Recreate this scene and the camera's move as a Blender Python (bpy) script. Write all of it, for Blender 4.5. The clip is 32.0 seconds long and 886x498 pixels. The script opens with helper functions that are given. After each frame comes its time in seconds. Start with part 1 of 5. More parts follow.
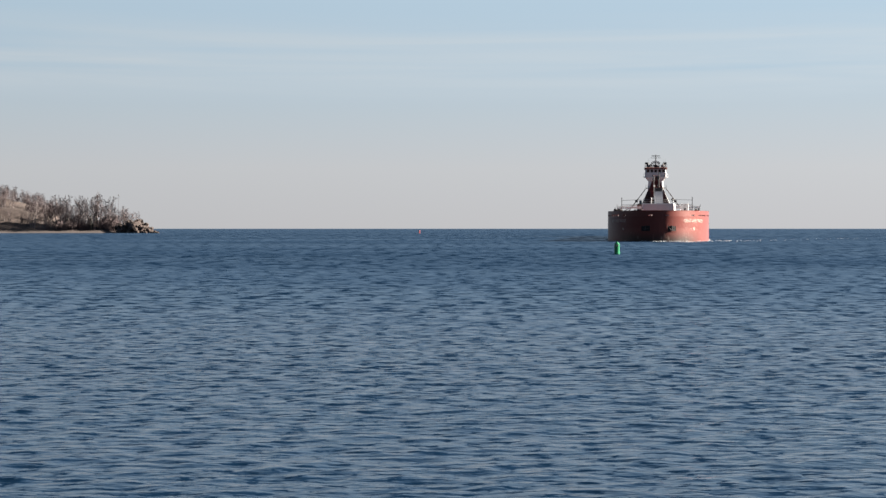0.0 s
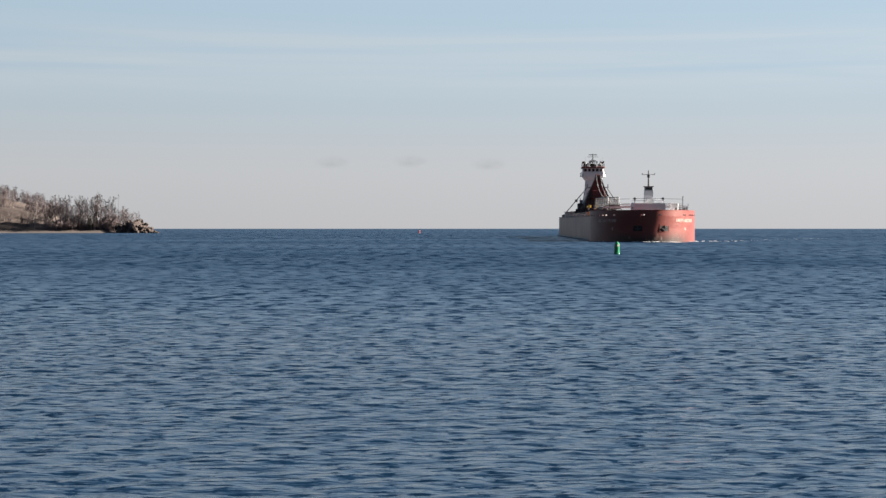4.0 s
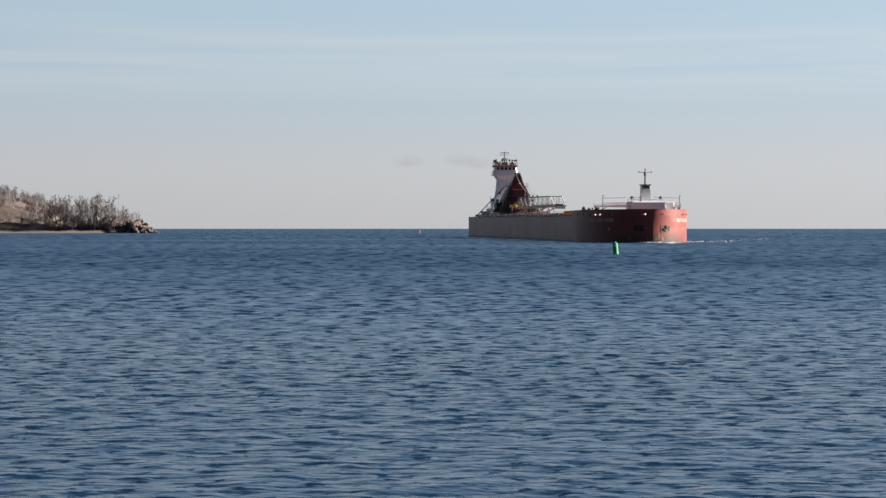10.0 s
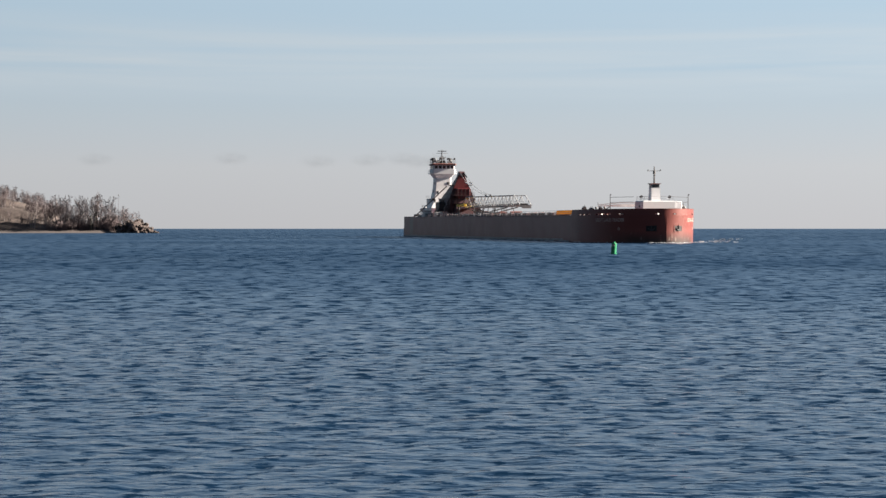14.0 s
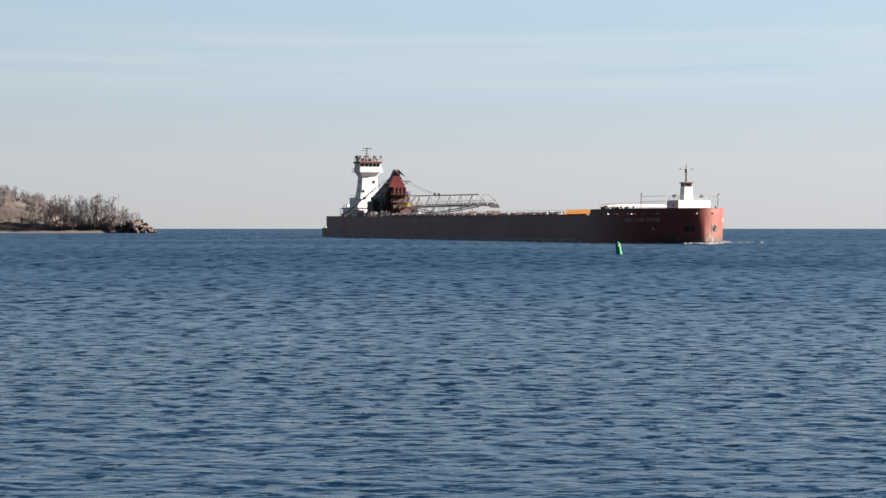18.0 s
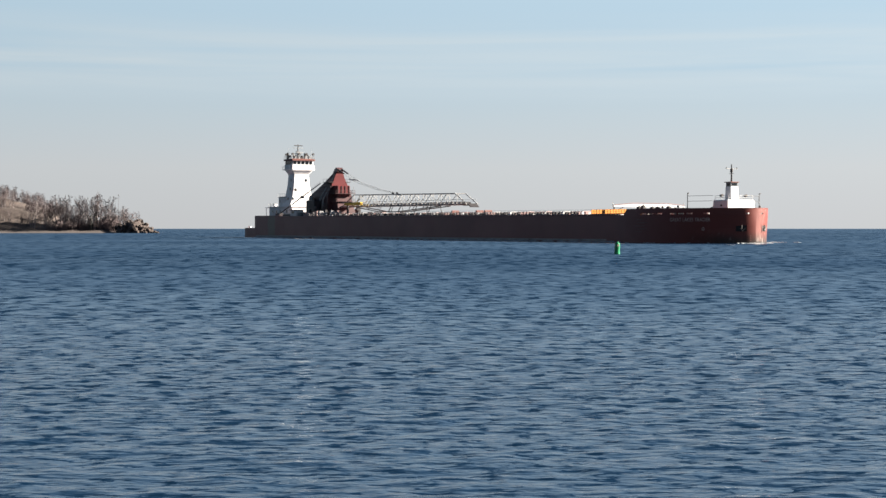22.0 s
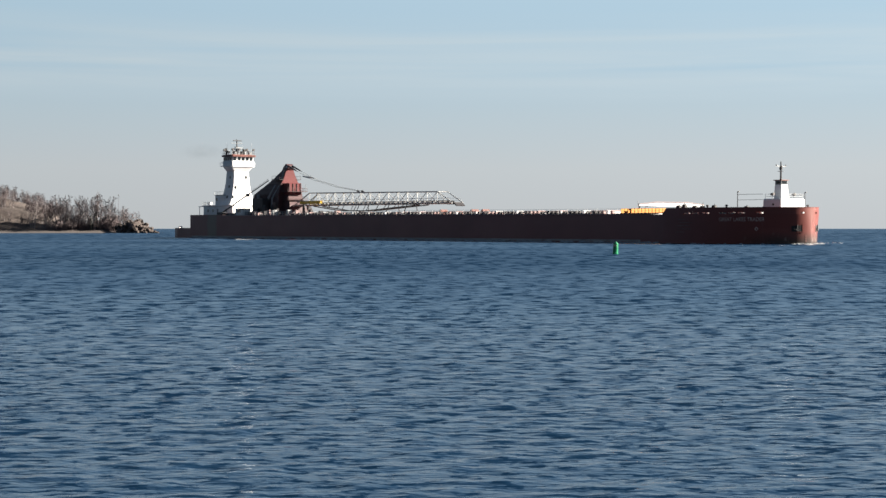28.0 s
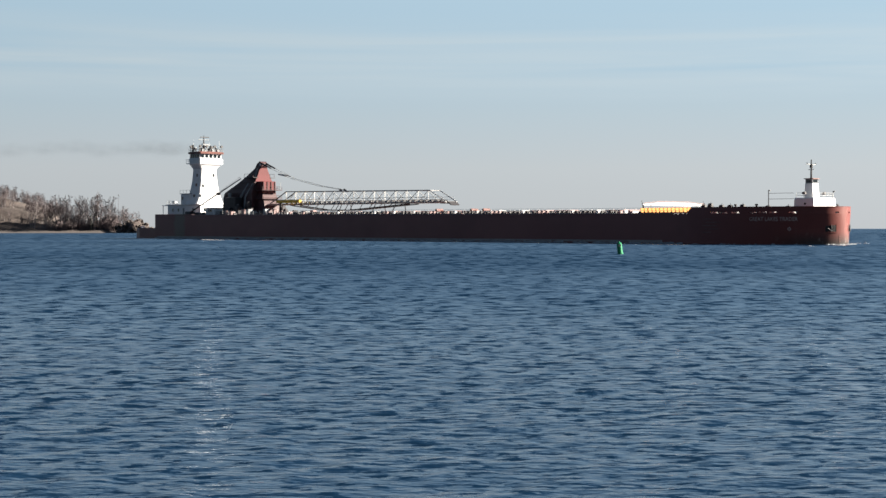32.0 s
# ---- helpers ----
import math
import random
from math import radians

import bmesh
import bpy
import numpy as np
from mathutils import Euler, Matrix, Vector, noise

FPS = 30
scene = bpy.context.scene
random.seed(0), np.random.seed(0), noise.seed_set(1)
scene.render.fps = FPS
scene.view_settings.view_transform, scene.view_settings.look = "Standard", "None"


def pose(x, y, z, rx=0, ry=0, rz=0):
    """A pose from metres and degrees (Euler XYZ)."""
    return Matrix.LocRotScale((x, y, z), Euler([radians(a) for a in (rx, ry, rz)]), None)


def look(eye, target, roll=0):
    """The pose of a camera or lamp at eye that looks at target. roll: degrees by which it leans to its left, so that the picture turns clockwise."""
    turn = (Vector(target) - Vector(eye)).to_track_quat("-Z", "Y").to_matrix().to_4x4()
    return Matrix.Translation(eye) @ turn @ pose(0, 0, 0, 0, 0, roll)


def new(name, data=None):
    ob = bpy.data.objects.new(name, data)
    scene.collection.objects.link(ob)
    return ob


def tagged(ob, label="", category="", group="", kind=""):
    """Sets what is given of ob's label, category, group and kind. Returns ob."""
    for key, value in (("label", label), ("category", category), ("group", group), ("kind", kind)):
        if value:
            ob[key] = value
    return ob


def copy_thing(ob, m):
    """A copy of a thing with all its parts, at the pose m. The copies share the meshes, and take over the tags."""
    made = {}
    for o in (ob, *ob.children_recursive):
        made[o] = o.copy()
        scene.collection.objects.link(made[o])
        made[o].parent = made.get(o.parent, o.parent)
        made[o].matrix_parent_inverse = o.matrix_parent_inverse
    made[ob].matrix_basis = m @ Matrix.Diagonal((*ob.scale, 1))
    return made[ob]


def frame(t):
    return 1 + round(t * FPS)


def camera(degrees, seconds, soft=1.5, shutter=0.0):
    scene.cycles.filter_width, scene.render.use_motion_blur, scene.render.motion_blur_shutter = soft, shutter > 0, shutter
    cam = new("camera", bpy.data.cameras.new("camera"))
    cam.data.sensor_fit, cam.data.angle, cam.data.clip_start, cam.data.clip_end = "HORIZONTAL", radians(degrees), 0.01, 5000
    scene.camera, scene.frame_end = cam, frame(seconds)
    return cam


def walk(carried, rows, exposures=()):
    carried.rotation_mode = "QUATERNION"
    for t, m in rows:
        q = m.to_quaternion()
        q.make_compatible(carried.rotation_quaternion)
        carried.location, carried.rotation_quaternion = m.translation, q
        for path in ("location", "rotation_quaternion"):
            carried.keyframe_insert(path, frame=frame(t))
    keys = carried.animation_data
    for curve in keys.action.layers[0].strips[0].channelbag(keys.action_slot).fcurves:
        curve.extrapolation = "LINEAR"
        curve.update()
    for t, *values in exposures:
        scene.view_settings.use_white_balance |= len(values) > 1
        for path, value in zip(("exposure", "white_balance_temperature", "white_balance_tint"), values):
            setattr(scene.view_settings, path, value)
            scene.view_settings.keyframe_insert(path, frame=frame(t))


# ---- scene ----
# The camera stands still on the shore, three metres above the lake.
cam = camera(33.449, 32.0, soft=1.5)
EYE = pose(0, 0, 3.057, 89.179)
# the picture brightens a little twice, and cools towards the end
walk(cam, [(0, EYE), (32.0, EYE)], [(0, 3.25, 6500, 10), (15.6, 3.25, 6500, 10), (16.6, 3.38, 6490, 9.5), (18.2, 3.38, 6480, 9), (19.0, 3.25, 6480, 9), (21.2, 3.25, 6470, 8), (21.9, 3.37, 6460, 7.5),
                                    (25.4, 3.37, 6400, 6.5), (26.8, 3.25, 6320, 5.5), (32.0, 3.25, 6300, 5.5)])

# ---- light ----
SUN_AZ, SUN_EL = 7.0, 23.0   # degrees: azimuth from +x towards +y, and elevation
scene.view_settings.exposure = 3.25
world = bpy.data.worlds.new("sky")
scene.world = world
world.use_nodes = True
wn = world.node_tree
sky = wn.nodes.new("ShaderNodeTexSky")
sky.sky_type, sky.sun_disc = "NISHITA", False
sky.sun_elevation, sky.sun_rotation = radians(SUN_EL), radians(90 - SUN_AZ)
sky.altitude, sky.air_density, sky.dust_density, sky.ozone_density = 0, 1.0, 0.6, 2.0


def sky_colour():
    """Clear sky above a pale band of winter haze, with thin streaks of cirrus low over the lake."""
    n, link = wn.nodes.new, wn.links.new
    tc, sep = n("ShaderNodeTexCoord"), n("ShaderNodeSeparateXYZ")
    link(tc.outputs["Generated"], sep.inputs[0])
    scaled = n("ShaderNodeMix")
    scaled.data_type, scaled.blend_type = "RGBA", "MULTIPLY"
    scaled.inputs[0].default_value = 1.0
    scaled.inputs[7].default_value = (0.055, 0.055, 0.055, 1)
    link(sky.outputs[0], scaled.inputs[6])
    # haze by height above the horizon
    up = n("ShaderNodeMapRange")
    up.inputs["From Max"].default_value = 0.4
    link(sep.outputs[2], up.inputs[0])
    haze = n("ShaderNodeValToRGB")
    stops = ((0.0, (0.555, 0.555, 0.568)), (0.10, (0.58, 0.597, 0.615)), (0.19, (0.525, 0.60, 0.655)), (0.27, (0.475, 0.60, 0.70)), (0.40, (0.472, 0.615, 0.735)), (1.0, (0.36, 0.54, 0.76)))
    while len(haze.color_ramp.elements) < len(stops):
        haze.color_ramp.elements.new(0.5)
    for e, (at, c) in zip(haze.color_ramp.elements, stops):
        e.position, e.color = at, (*c, 1)
    link(up.outputs[0], haze.inputs[0])
    # cirrus
    mp, nz, band, mask = n("ShaderNodeMapping"), n("ShaderNodeTexNoise"), n("ShaderNodeValToRGB"), n("ShaderNodeMath")
    mp.inputs["Scale"].default_value = (2.6, 1.0, 60)
    mp.inputs["Rotation"].default_value = (0, radians(0.9), 0)
    link(tc.outputs["Generated"], mp.inputs[0])
    link(mp.outputs[0], nz.inputs[0])
    nz.inputs["Scale"].default_value, nz.inputs["Detail"].default_value, nz.inputs["Distortion"].default_value = 1.0, 5.0, 0.6
    for k in range(3):
        band.color_ramp.elements.new(0.5)
    for e, (at, v) in zip(band.color_ramp.elements, ((0.205, 0.0), (0.245, 0.75), (0.29, 1.0), (0.325, 0.55), (0.36, 0.0))):
        e.position, e.color = at, (v, v, v, 1)
    link(up.outputs[0], band.inputs[0])
    streak = n("ShaderNodeMapRange")
    streak.inputs["From Min"].default_value, streak.inputs["From Max"].default_value, streak.inputs["To Max"].default_value = 0.30, 0.62, 0.85
    link(nz.outputs["Fac"], streak.inputs[0])
    mask.operation = "MULTIPLY"
    link(streak.outputs[0], mask.inputs[0])
    link(band.outputs[0], mask.inputs[1])
    cloudy = n("ShaderNodeMix")
    cloudy.data_type = "RGBA"
    cloudy.inputs[7].default_value = (0.60, 0.665, 0.71, 1)
    link(mask.outputs[0], cloudy.inputs[0])
    link(haze.outputs[0], cloudy.inputs[6])
    # brighter towards the sun's side
    side, bright = n("ShaderNodeMapRange"), n("ShaderNodeMix")
    side.inputs["From Min"].default_value, side.inputs["From Max"].default_value, side.inputs["To Min"].default_value, side.inputs["To Max"].default_value = -0.5, 0.35, 0.86, 1.05
    link(sep.outputs[0], side.inputs[0])
    bright.data_type, bright.blend_type = "RGBA", "MULTIPLY"
    bright.inputs[0].default_value = 1.0
    link(cloudy.outputs[2], bright.inputs[6])
    rear, both = n("ShaderNodeMapRange"), n("ShaderNodeMath")
    rear.inputs["From Min"].default_value, rear.inputs["From Max"].default_value, rear.inputs["To Min"].default_value, rear.inputs["To Max"].default_value = -0.2, 0.93, 0.42, 1.0
    link(sep.outputs[1], rear.inputs[0])
    both.operation = "MULTIPLY"
    link(side.outputs[0], both.inputs[0])
    link(rear.outputs[0], both.inputs[1])
    away, all_three = n("ShaderNodeMapRange"), n("ShaderNodeMath")
    away.interpolation_type = "SMOOTHSTEP"
    away.inputs["From Min"].default_value, away.inputs["From Max"].default_value, away.inputs["To Min"].default_value, away.inputs["To Max"].default_value = -0.95, -0.3, 0.8, 1.0
    link(sep.outputs[0], away.inputs[0])
    all_three.operation = "MULTIPLY"
    link(both.outputs[0], all_three.inputs[0])
    link(away.outputs[0], all_three.inputs[1])
    link(all_three.outputs[0], bright.inputs[7])
    # the haze thins out upwards into the clear sky
    thin = n("ShaderNodeMapRange")
    thin.interpolation_type = "SMOOTHSTEP"
    thin.inputs["From Min"].default_value, thin.inputs["From Max"].default_value, thin.inputs["To Min"].default_value, thin.inputs["To Max"].default_value = 0.26, 0.62, 0.0, 1.0
    link(sep.outputs[2], thin.inputs[0])
    whole = n("ShaderNodeMix")
    whole.data_type = "RGBA"
    link(thin.outputs[0], whole.inputs[0])
    link(bright.outputs[2], whole.inputs[6])
    link(scaled.outputs[2], whole.inputs[7])
    link(whole.outputs[2], wn.nodes["Background"].inputs[0])


sky_colour()
wn.nodes["Background"].inputs[1].default_value = 0.105

sun_data = bpy.data.lights.new("sun", "SUN")
sun_data.energy, sun_data.angle, sun_data.color = 2.6, radians(0.53), (1.0, 0.87, 0.73)
sun = new("sun", sun_data)
sun_dir = Vector((math.cos(radians(SUN_AZ)) * math.cos(radians(SUN_EL)), math.sin(radians(SUN_AZ)) * math.cos(radians(SUN_EL)), math.sin(radians(SUN_EL))))
sun.matrix_world = look(sun_dir * 300, (0, 0, 0))


# ---- materials ----
def blank(name):
    m = bpy.data.materials.new(name)
    m.use_nodes = True
    t = m.node_tree
    return m, t, t.nodes["Principled BSDF"]


def add_noise(t, scale, detail=4.0, stretch=(1, 1, 1), rough=0.55):
    tc, mp, nz = t.nodes.new("ShaderNodeTexCoord"), t.nodes.new("ShaderNodeMapping"), t.nodes.new("ShaderNodeTexNoise")
    mp.inputs["Scale"].default_value = stretch
    nz.inputs["Scale"].default_value, nz.inputs["Detail"].default_value, nz.inputs["Roughness"].default_value = scale, detail, rough
    t.links.new(tc.outputs["Object"], mp.inputs[0])
    t.links.new(mp.outputs[0], nz.inputs[0])
    return nz.outputs["Fac"]


def ramp(t, fac, lo, hi):
    r = t.nodes.new("ShaderNodeMapRange")
    r.inputs["From Min"].default_value, r.inputs["From Max"].default_value = lo, hi
    t.links.new(fac, r.inputs[0])
    return r.outputs[0]


def blend(t, fac, a, b):
    m = t.nodes.new("ShaderNodeMix")
    m.data_type = "RGBA"
    if isinstance(fac, float):
        m.inputs[0].default_value = fac
    else:
        t.links.new(fac, m.inputs[0])
    for slot, v in ((6, a), (7, b)):
        if isinstance(v, tuple):
            m.inputs[slot].default_value = (*v, 1)
        else:
            t.links.new(v, m.inputs[slot])
    return m.outputs[2]


def bumped(t, bsdf, height, strength, distance):
    b = t.nodes.new("ShaderNodeBump")
    b.inputs["Strength"].default_value, b.inputs["Distance"].default_value = strength, distance
    t.links.new(height, b.inputs["Height"])
    t.links.new(b.outputs[0], bsdf.inputs["Normal"])


def surface(name, col, rough=0.5, metal=0.0, vary=0.25, coarse=0.5, fine=5.0, wear=None, wear_from=0.6, bump=0.02, stretch=(1, 1, 1)):
    """Paint, wood, rock: colour varied at two scales, stains of a second colour, fine relief."""
    m, t, b = blank(name)
    big, small = add_noise(t, coarse, 3, stretch), add_noise(t, fine, 5, stretch)
    dark = tuple(c * (1 - vary) for c in col)
    light = tuple(min(1, c * (1 + vary)) for c in col)
    c = blend(t, ramp(t, big, 0.3, 0.7), dark, light)
    c = blend(t, ramp(t, small, 0.35, 0.8), c, tuple(x * (1 - vary * 0.7) for x in col))
    if wear:
        c = blend(t, ramp(t, add_noise(t, coarse * 1.7, 6, stretch, 0.7), wear_from, wear_from + 0.12), c, wear)
    t.links.new(c, b.inputs["Base Color"])
    b.inputs["Roughness"].default_value, b.inputs["Metallic"].default_value = rough, metal
    b.inputs["Specular IOR Level"].default_value = 0.25
    bumped(t, b, small, 0.4, bump)
    return m


WHITE = surface("white_paint", (0.66, 0.67, 0.70), 0.45, vary=0.06, coarse=0.3, fine=3, wear=(0.60, 0.52, 0.46), wear_from=0.70, stretch=(1, 1, 0.25))
PINKISH = surface("faded_primer", (0.30, 0.215, 0.215), 0.6, vary=0.15, wear=(0.4, 0.2, 0.15))
GREY = surface("grey_paint", (0.25, 0.265, 0.285), 0.5, vary=0.2, wear=(0.25, 0.18, 0.14))
PALE = surface("galvanised_steel", (0.40, 0.41, 0.425), 0.45, 0.2, vary=0.15, wear=(0.4, 0.3, 0.25))
DARK = surface("dark_steel", (0.045, 0.043, 0.048), 0.5, 0.1, vary=0.3)
MAROON = surface("maroon_paint", (0.062, 0.032, 0.037), 0.5, vary=0.25, coarse=0.4, wear=(0.06, 0.03, 0.026), wear_from=0.56)
RED = surface("red_paint", (0.100, 0.018, 0.022), 0.45, vary=0.2, coarse=0.4, wear=(0.12, 0.04, 0.03), wear_from=0.66)
ROOFRED = surface("rust_red_paint", (0.165, 0.078, 0.070), 0.5, vary=0.2)
YELLOW = surface("orange_yellow_paint", (0.46, 0.19, 0.025), 0.5, vary=0.12, wear=(0.35, 0.18, 0.06))
BRIGHT = surface("yellow_paint", (0.62, 0.40, 0.05), 0.5, vary=0.12, wear=(0.35, 0.18, 0.06))
GREEN = surface("green_buoy_paint", (0.016, 0.20, 0.09), 0.4, vary=0.12, coarse=2, fine=12, wear=(0.10, 0.25, 0.14), wear_from=0.68)
BUOYRED = surface("red_buoy_paint", (0.36, 0.10, 0.11), 0.4, vary=0.12, coarse=2, fine=12)
STRIPE = surface("worn_pale_paint", (0.29, 0.285, 0.30), 0.6, vary=0.3, coarse=0.25, fine=2, wear=(0.12, 0.08, 0.08), wear_from=0.58)
SCUFF = surface("scuffed_steel", (0.17, 0.13, 0.13), 0.6, vary=0.4, coarse=1.5, fine=4, wear=(0.07, 0.03, 0.03), wear_from=0.5)
LETTER = surface("lettering_paint", (0.48, 0.37, 0.335), 0.5, vary=0.08)
BLACK = surface("black_rubber", (0.02, 0.02, 0.022), 0.7, vary=0.3)
FOAM = surface("foam", (0.34, 0.37, 0.40), 0.8, vary=0.1, coarse=1, fine=8, bump=0.1)
BARK = surface("birch_bark", (0.22, 0.20, 0.205), 0.8, vary=0.35, coarse=0.5, fine=4, wear=(0.12, 0.10, 0.09), wear_from=0.6)
TWIG = surface("bare_twigs", (0.082, 0.066, 0.072), 0.85, vary=0.3, coarse=0.2, fine=2)
BRUSH = surface("dark_brush", (0.125, 0.102, 0.108), 0.9, vary=0.4, coarse=0.2, fine=2)
SPRUCE = surface("spruce_needles", (0.075, 0.075, 0.07), 0.9, vary=0.4, coarse=0.4, fine=3)
ROCK = surface("dark_basalt", (0.06, 0.05, 0.047), 0.85, vary=0.5, coarse=0.45, fine=1.8, wear=(0.13, 0.10, 0.098), wear_from=0.52, bump=0.4)


def land_material():
    m, t, b = blank("dry_grass_and_leaf_litter")
    c = blend(t, ramp(t, add_noise(t, 0.06, 5), 0.35, 0.65), (0.052, 0.042, 0.040), (0.088, 0.070, 0.064))
    c = blend(t, ramp(t, add_noise(t, 0.45, 6, rough=0.7), 0.46, 0.62), c, (0.034, 0.028, 0.028))
    # wet sand and gravel at the foot of the bank
    pos, sep = t.nodes.new("ShaderNodeNewGeometry"), t.nodes.new("ShaderNodeSeparateXYZ")
    t.links.new(pos.outputs["Position"], sep.inputs[0])
    c = blend(t, ramp(t, sep.outputs[2], 1.25, 0.95), c, (0.066, 0.056, 0.056))
    t.links.new(c, b.inputs["Base Color"])
    b.inputs["Roughness"].default_value = 0.95
    bumped(t, b, add_noise(t, 1.2, 6), 0.6, 0.5)
    return m


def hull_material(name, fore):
    """Weathered oxide-red paint with rust runs and scuffs: sunlit red put into the bow's colour, a shaded duller tone
    along the sides.
    """
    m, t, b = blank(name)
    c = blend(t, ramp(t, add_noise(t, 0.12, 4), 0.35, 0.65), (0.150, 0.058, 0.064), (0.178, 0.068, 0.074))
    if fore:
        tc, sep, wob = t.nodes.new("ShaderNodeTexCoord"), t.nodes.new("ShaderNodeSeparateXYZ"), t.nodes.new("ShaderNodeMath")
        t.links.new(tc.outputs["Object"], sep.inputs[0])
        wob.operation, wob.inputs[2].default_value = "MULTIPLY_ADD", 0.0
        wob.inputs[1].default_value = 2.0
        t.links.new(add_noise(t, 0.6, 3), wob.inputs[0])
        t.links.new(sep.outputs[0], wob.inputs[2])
        # redder towards the stem: the sunlit bow's tone painted into the colour
        sunlit_red = blend(t, ramp(t, add_noise(t, 0.12, 4), 0.35, 0.65), (0.128, 0.030, 0.026), (0.152, 0.035, 0.030))
        sunlit_fade = ramp(t, wob.outputs[0], -25.0, -6.0)
        c = blend(t, sunlit_fade, c, sunlit_red)
        # scum and pale ice scuffs at the foot of the stem
        foot = t.nodes.new("ShaderNodeMath")
        foot.operation = "MULTIPLY"
        t.links.new(ramp(t, sep.outputs[2], 2.4, 0.5), foot.inputs[0])
        t.links.new(ramp(t, wob.outputs[0], -9.0, -2.5), foot.inputs[1])
        scum = blend(t, ramp(t, add_noise(t, 1.3, 5, (1, 1, 0.5), 0.7), 0.56, 0.70), (0.035, 0.022, 0.021), (0.24, 0.20, 0.18))
        c = blend(t, foot.outputs[0], c, scum)
        # a chalked grey patch of plating before the stern
        patch = t.nodes.new("ShaderNodeMath")
        patch.operation = "MULTIPLY"
        t.links.new(ramp(t, wob.outputs[0], -207.8, -209.2), patch.inputs[0])
        t.links.new(ramp(t, wob.outputs[0], -214.6, -213.2), patch.inputs[1])
        c = blend(t, patch.outputs[0], c, (0.135, 0.105, 0.098))
    c = blend(t, ramp(t, add_noise(t, 1.0, 5, (0.9, 0.9, 0.07), 0.65), 0.60, 0.85), c, (0.155, 0.060, 0.060))
    c = blend(t, ramp(t, add_noise(t, 0.5, 6, (1, 1, 0.35), 0.75), 0.72, 0.84), c, (0.15, 0.075, 0.07))
    t.links.new(c, b.inputs["Base Color"])
    t.links.new(ramp(t, add_noise(t, 0.2, 3), -1.6, 3.0), b.inputs["Roughness"])
    b.inputs["Specular IOR Level"].default_value = 0.55
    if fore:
        # slightly less glossy forward of the shoulder
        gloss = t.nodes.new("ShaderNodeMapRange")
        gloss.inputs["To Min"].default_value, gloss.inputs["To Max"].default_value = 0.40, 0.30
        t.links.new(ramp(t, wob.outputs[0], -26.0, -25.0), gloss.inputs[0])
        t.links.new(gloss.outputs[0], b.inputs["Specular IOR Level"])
    bumped(t, b, add_noise(t, 0.35, 3, (1, 1, 0.6)), 0.12, 0.04)
    return m


LEAN, GUST = (-0.028, -0.076, -0.104), 0.055   # lean of the wave fronts near the shore, offshore and far out, and what gusts add
# wave groups: how fine across and along the view, where they rise and fade offshore, and steepness
GROUPS = ((2.3, 5.4, (8, 14), (36, 60), 0.46), (1.35, 2.2, (18, 32), (68, 105), 0.48), (0.82, 0.80, (40, 66), (140, 220), 0.48), (0.5, 0.21, (95, 160), (500, 1000), 0.44), (0.2, 0.05, (300, 600), (2500, 4000), 0.36))


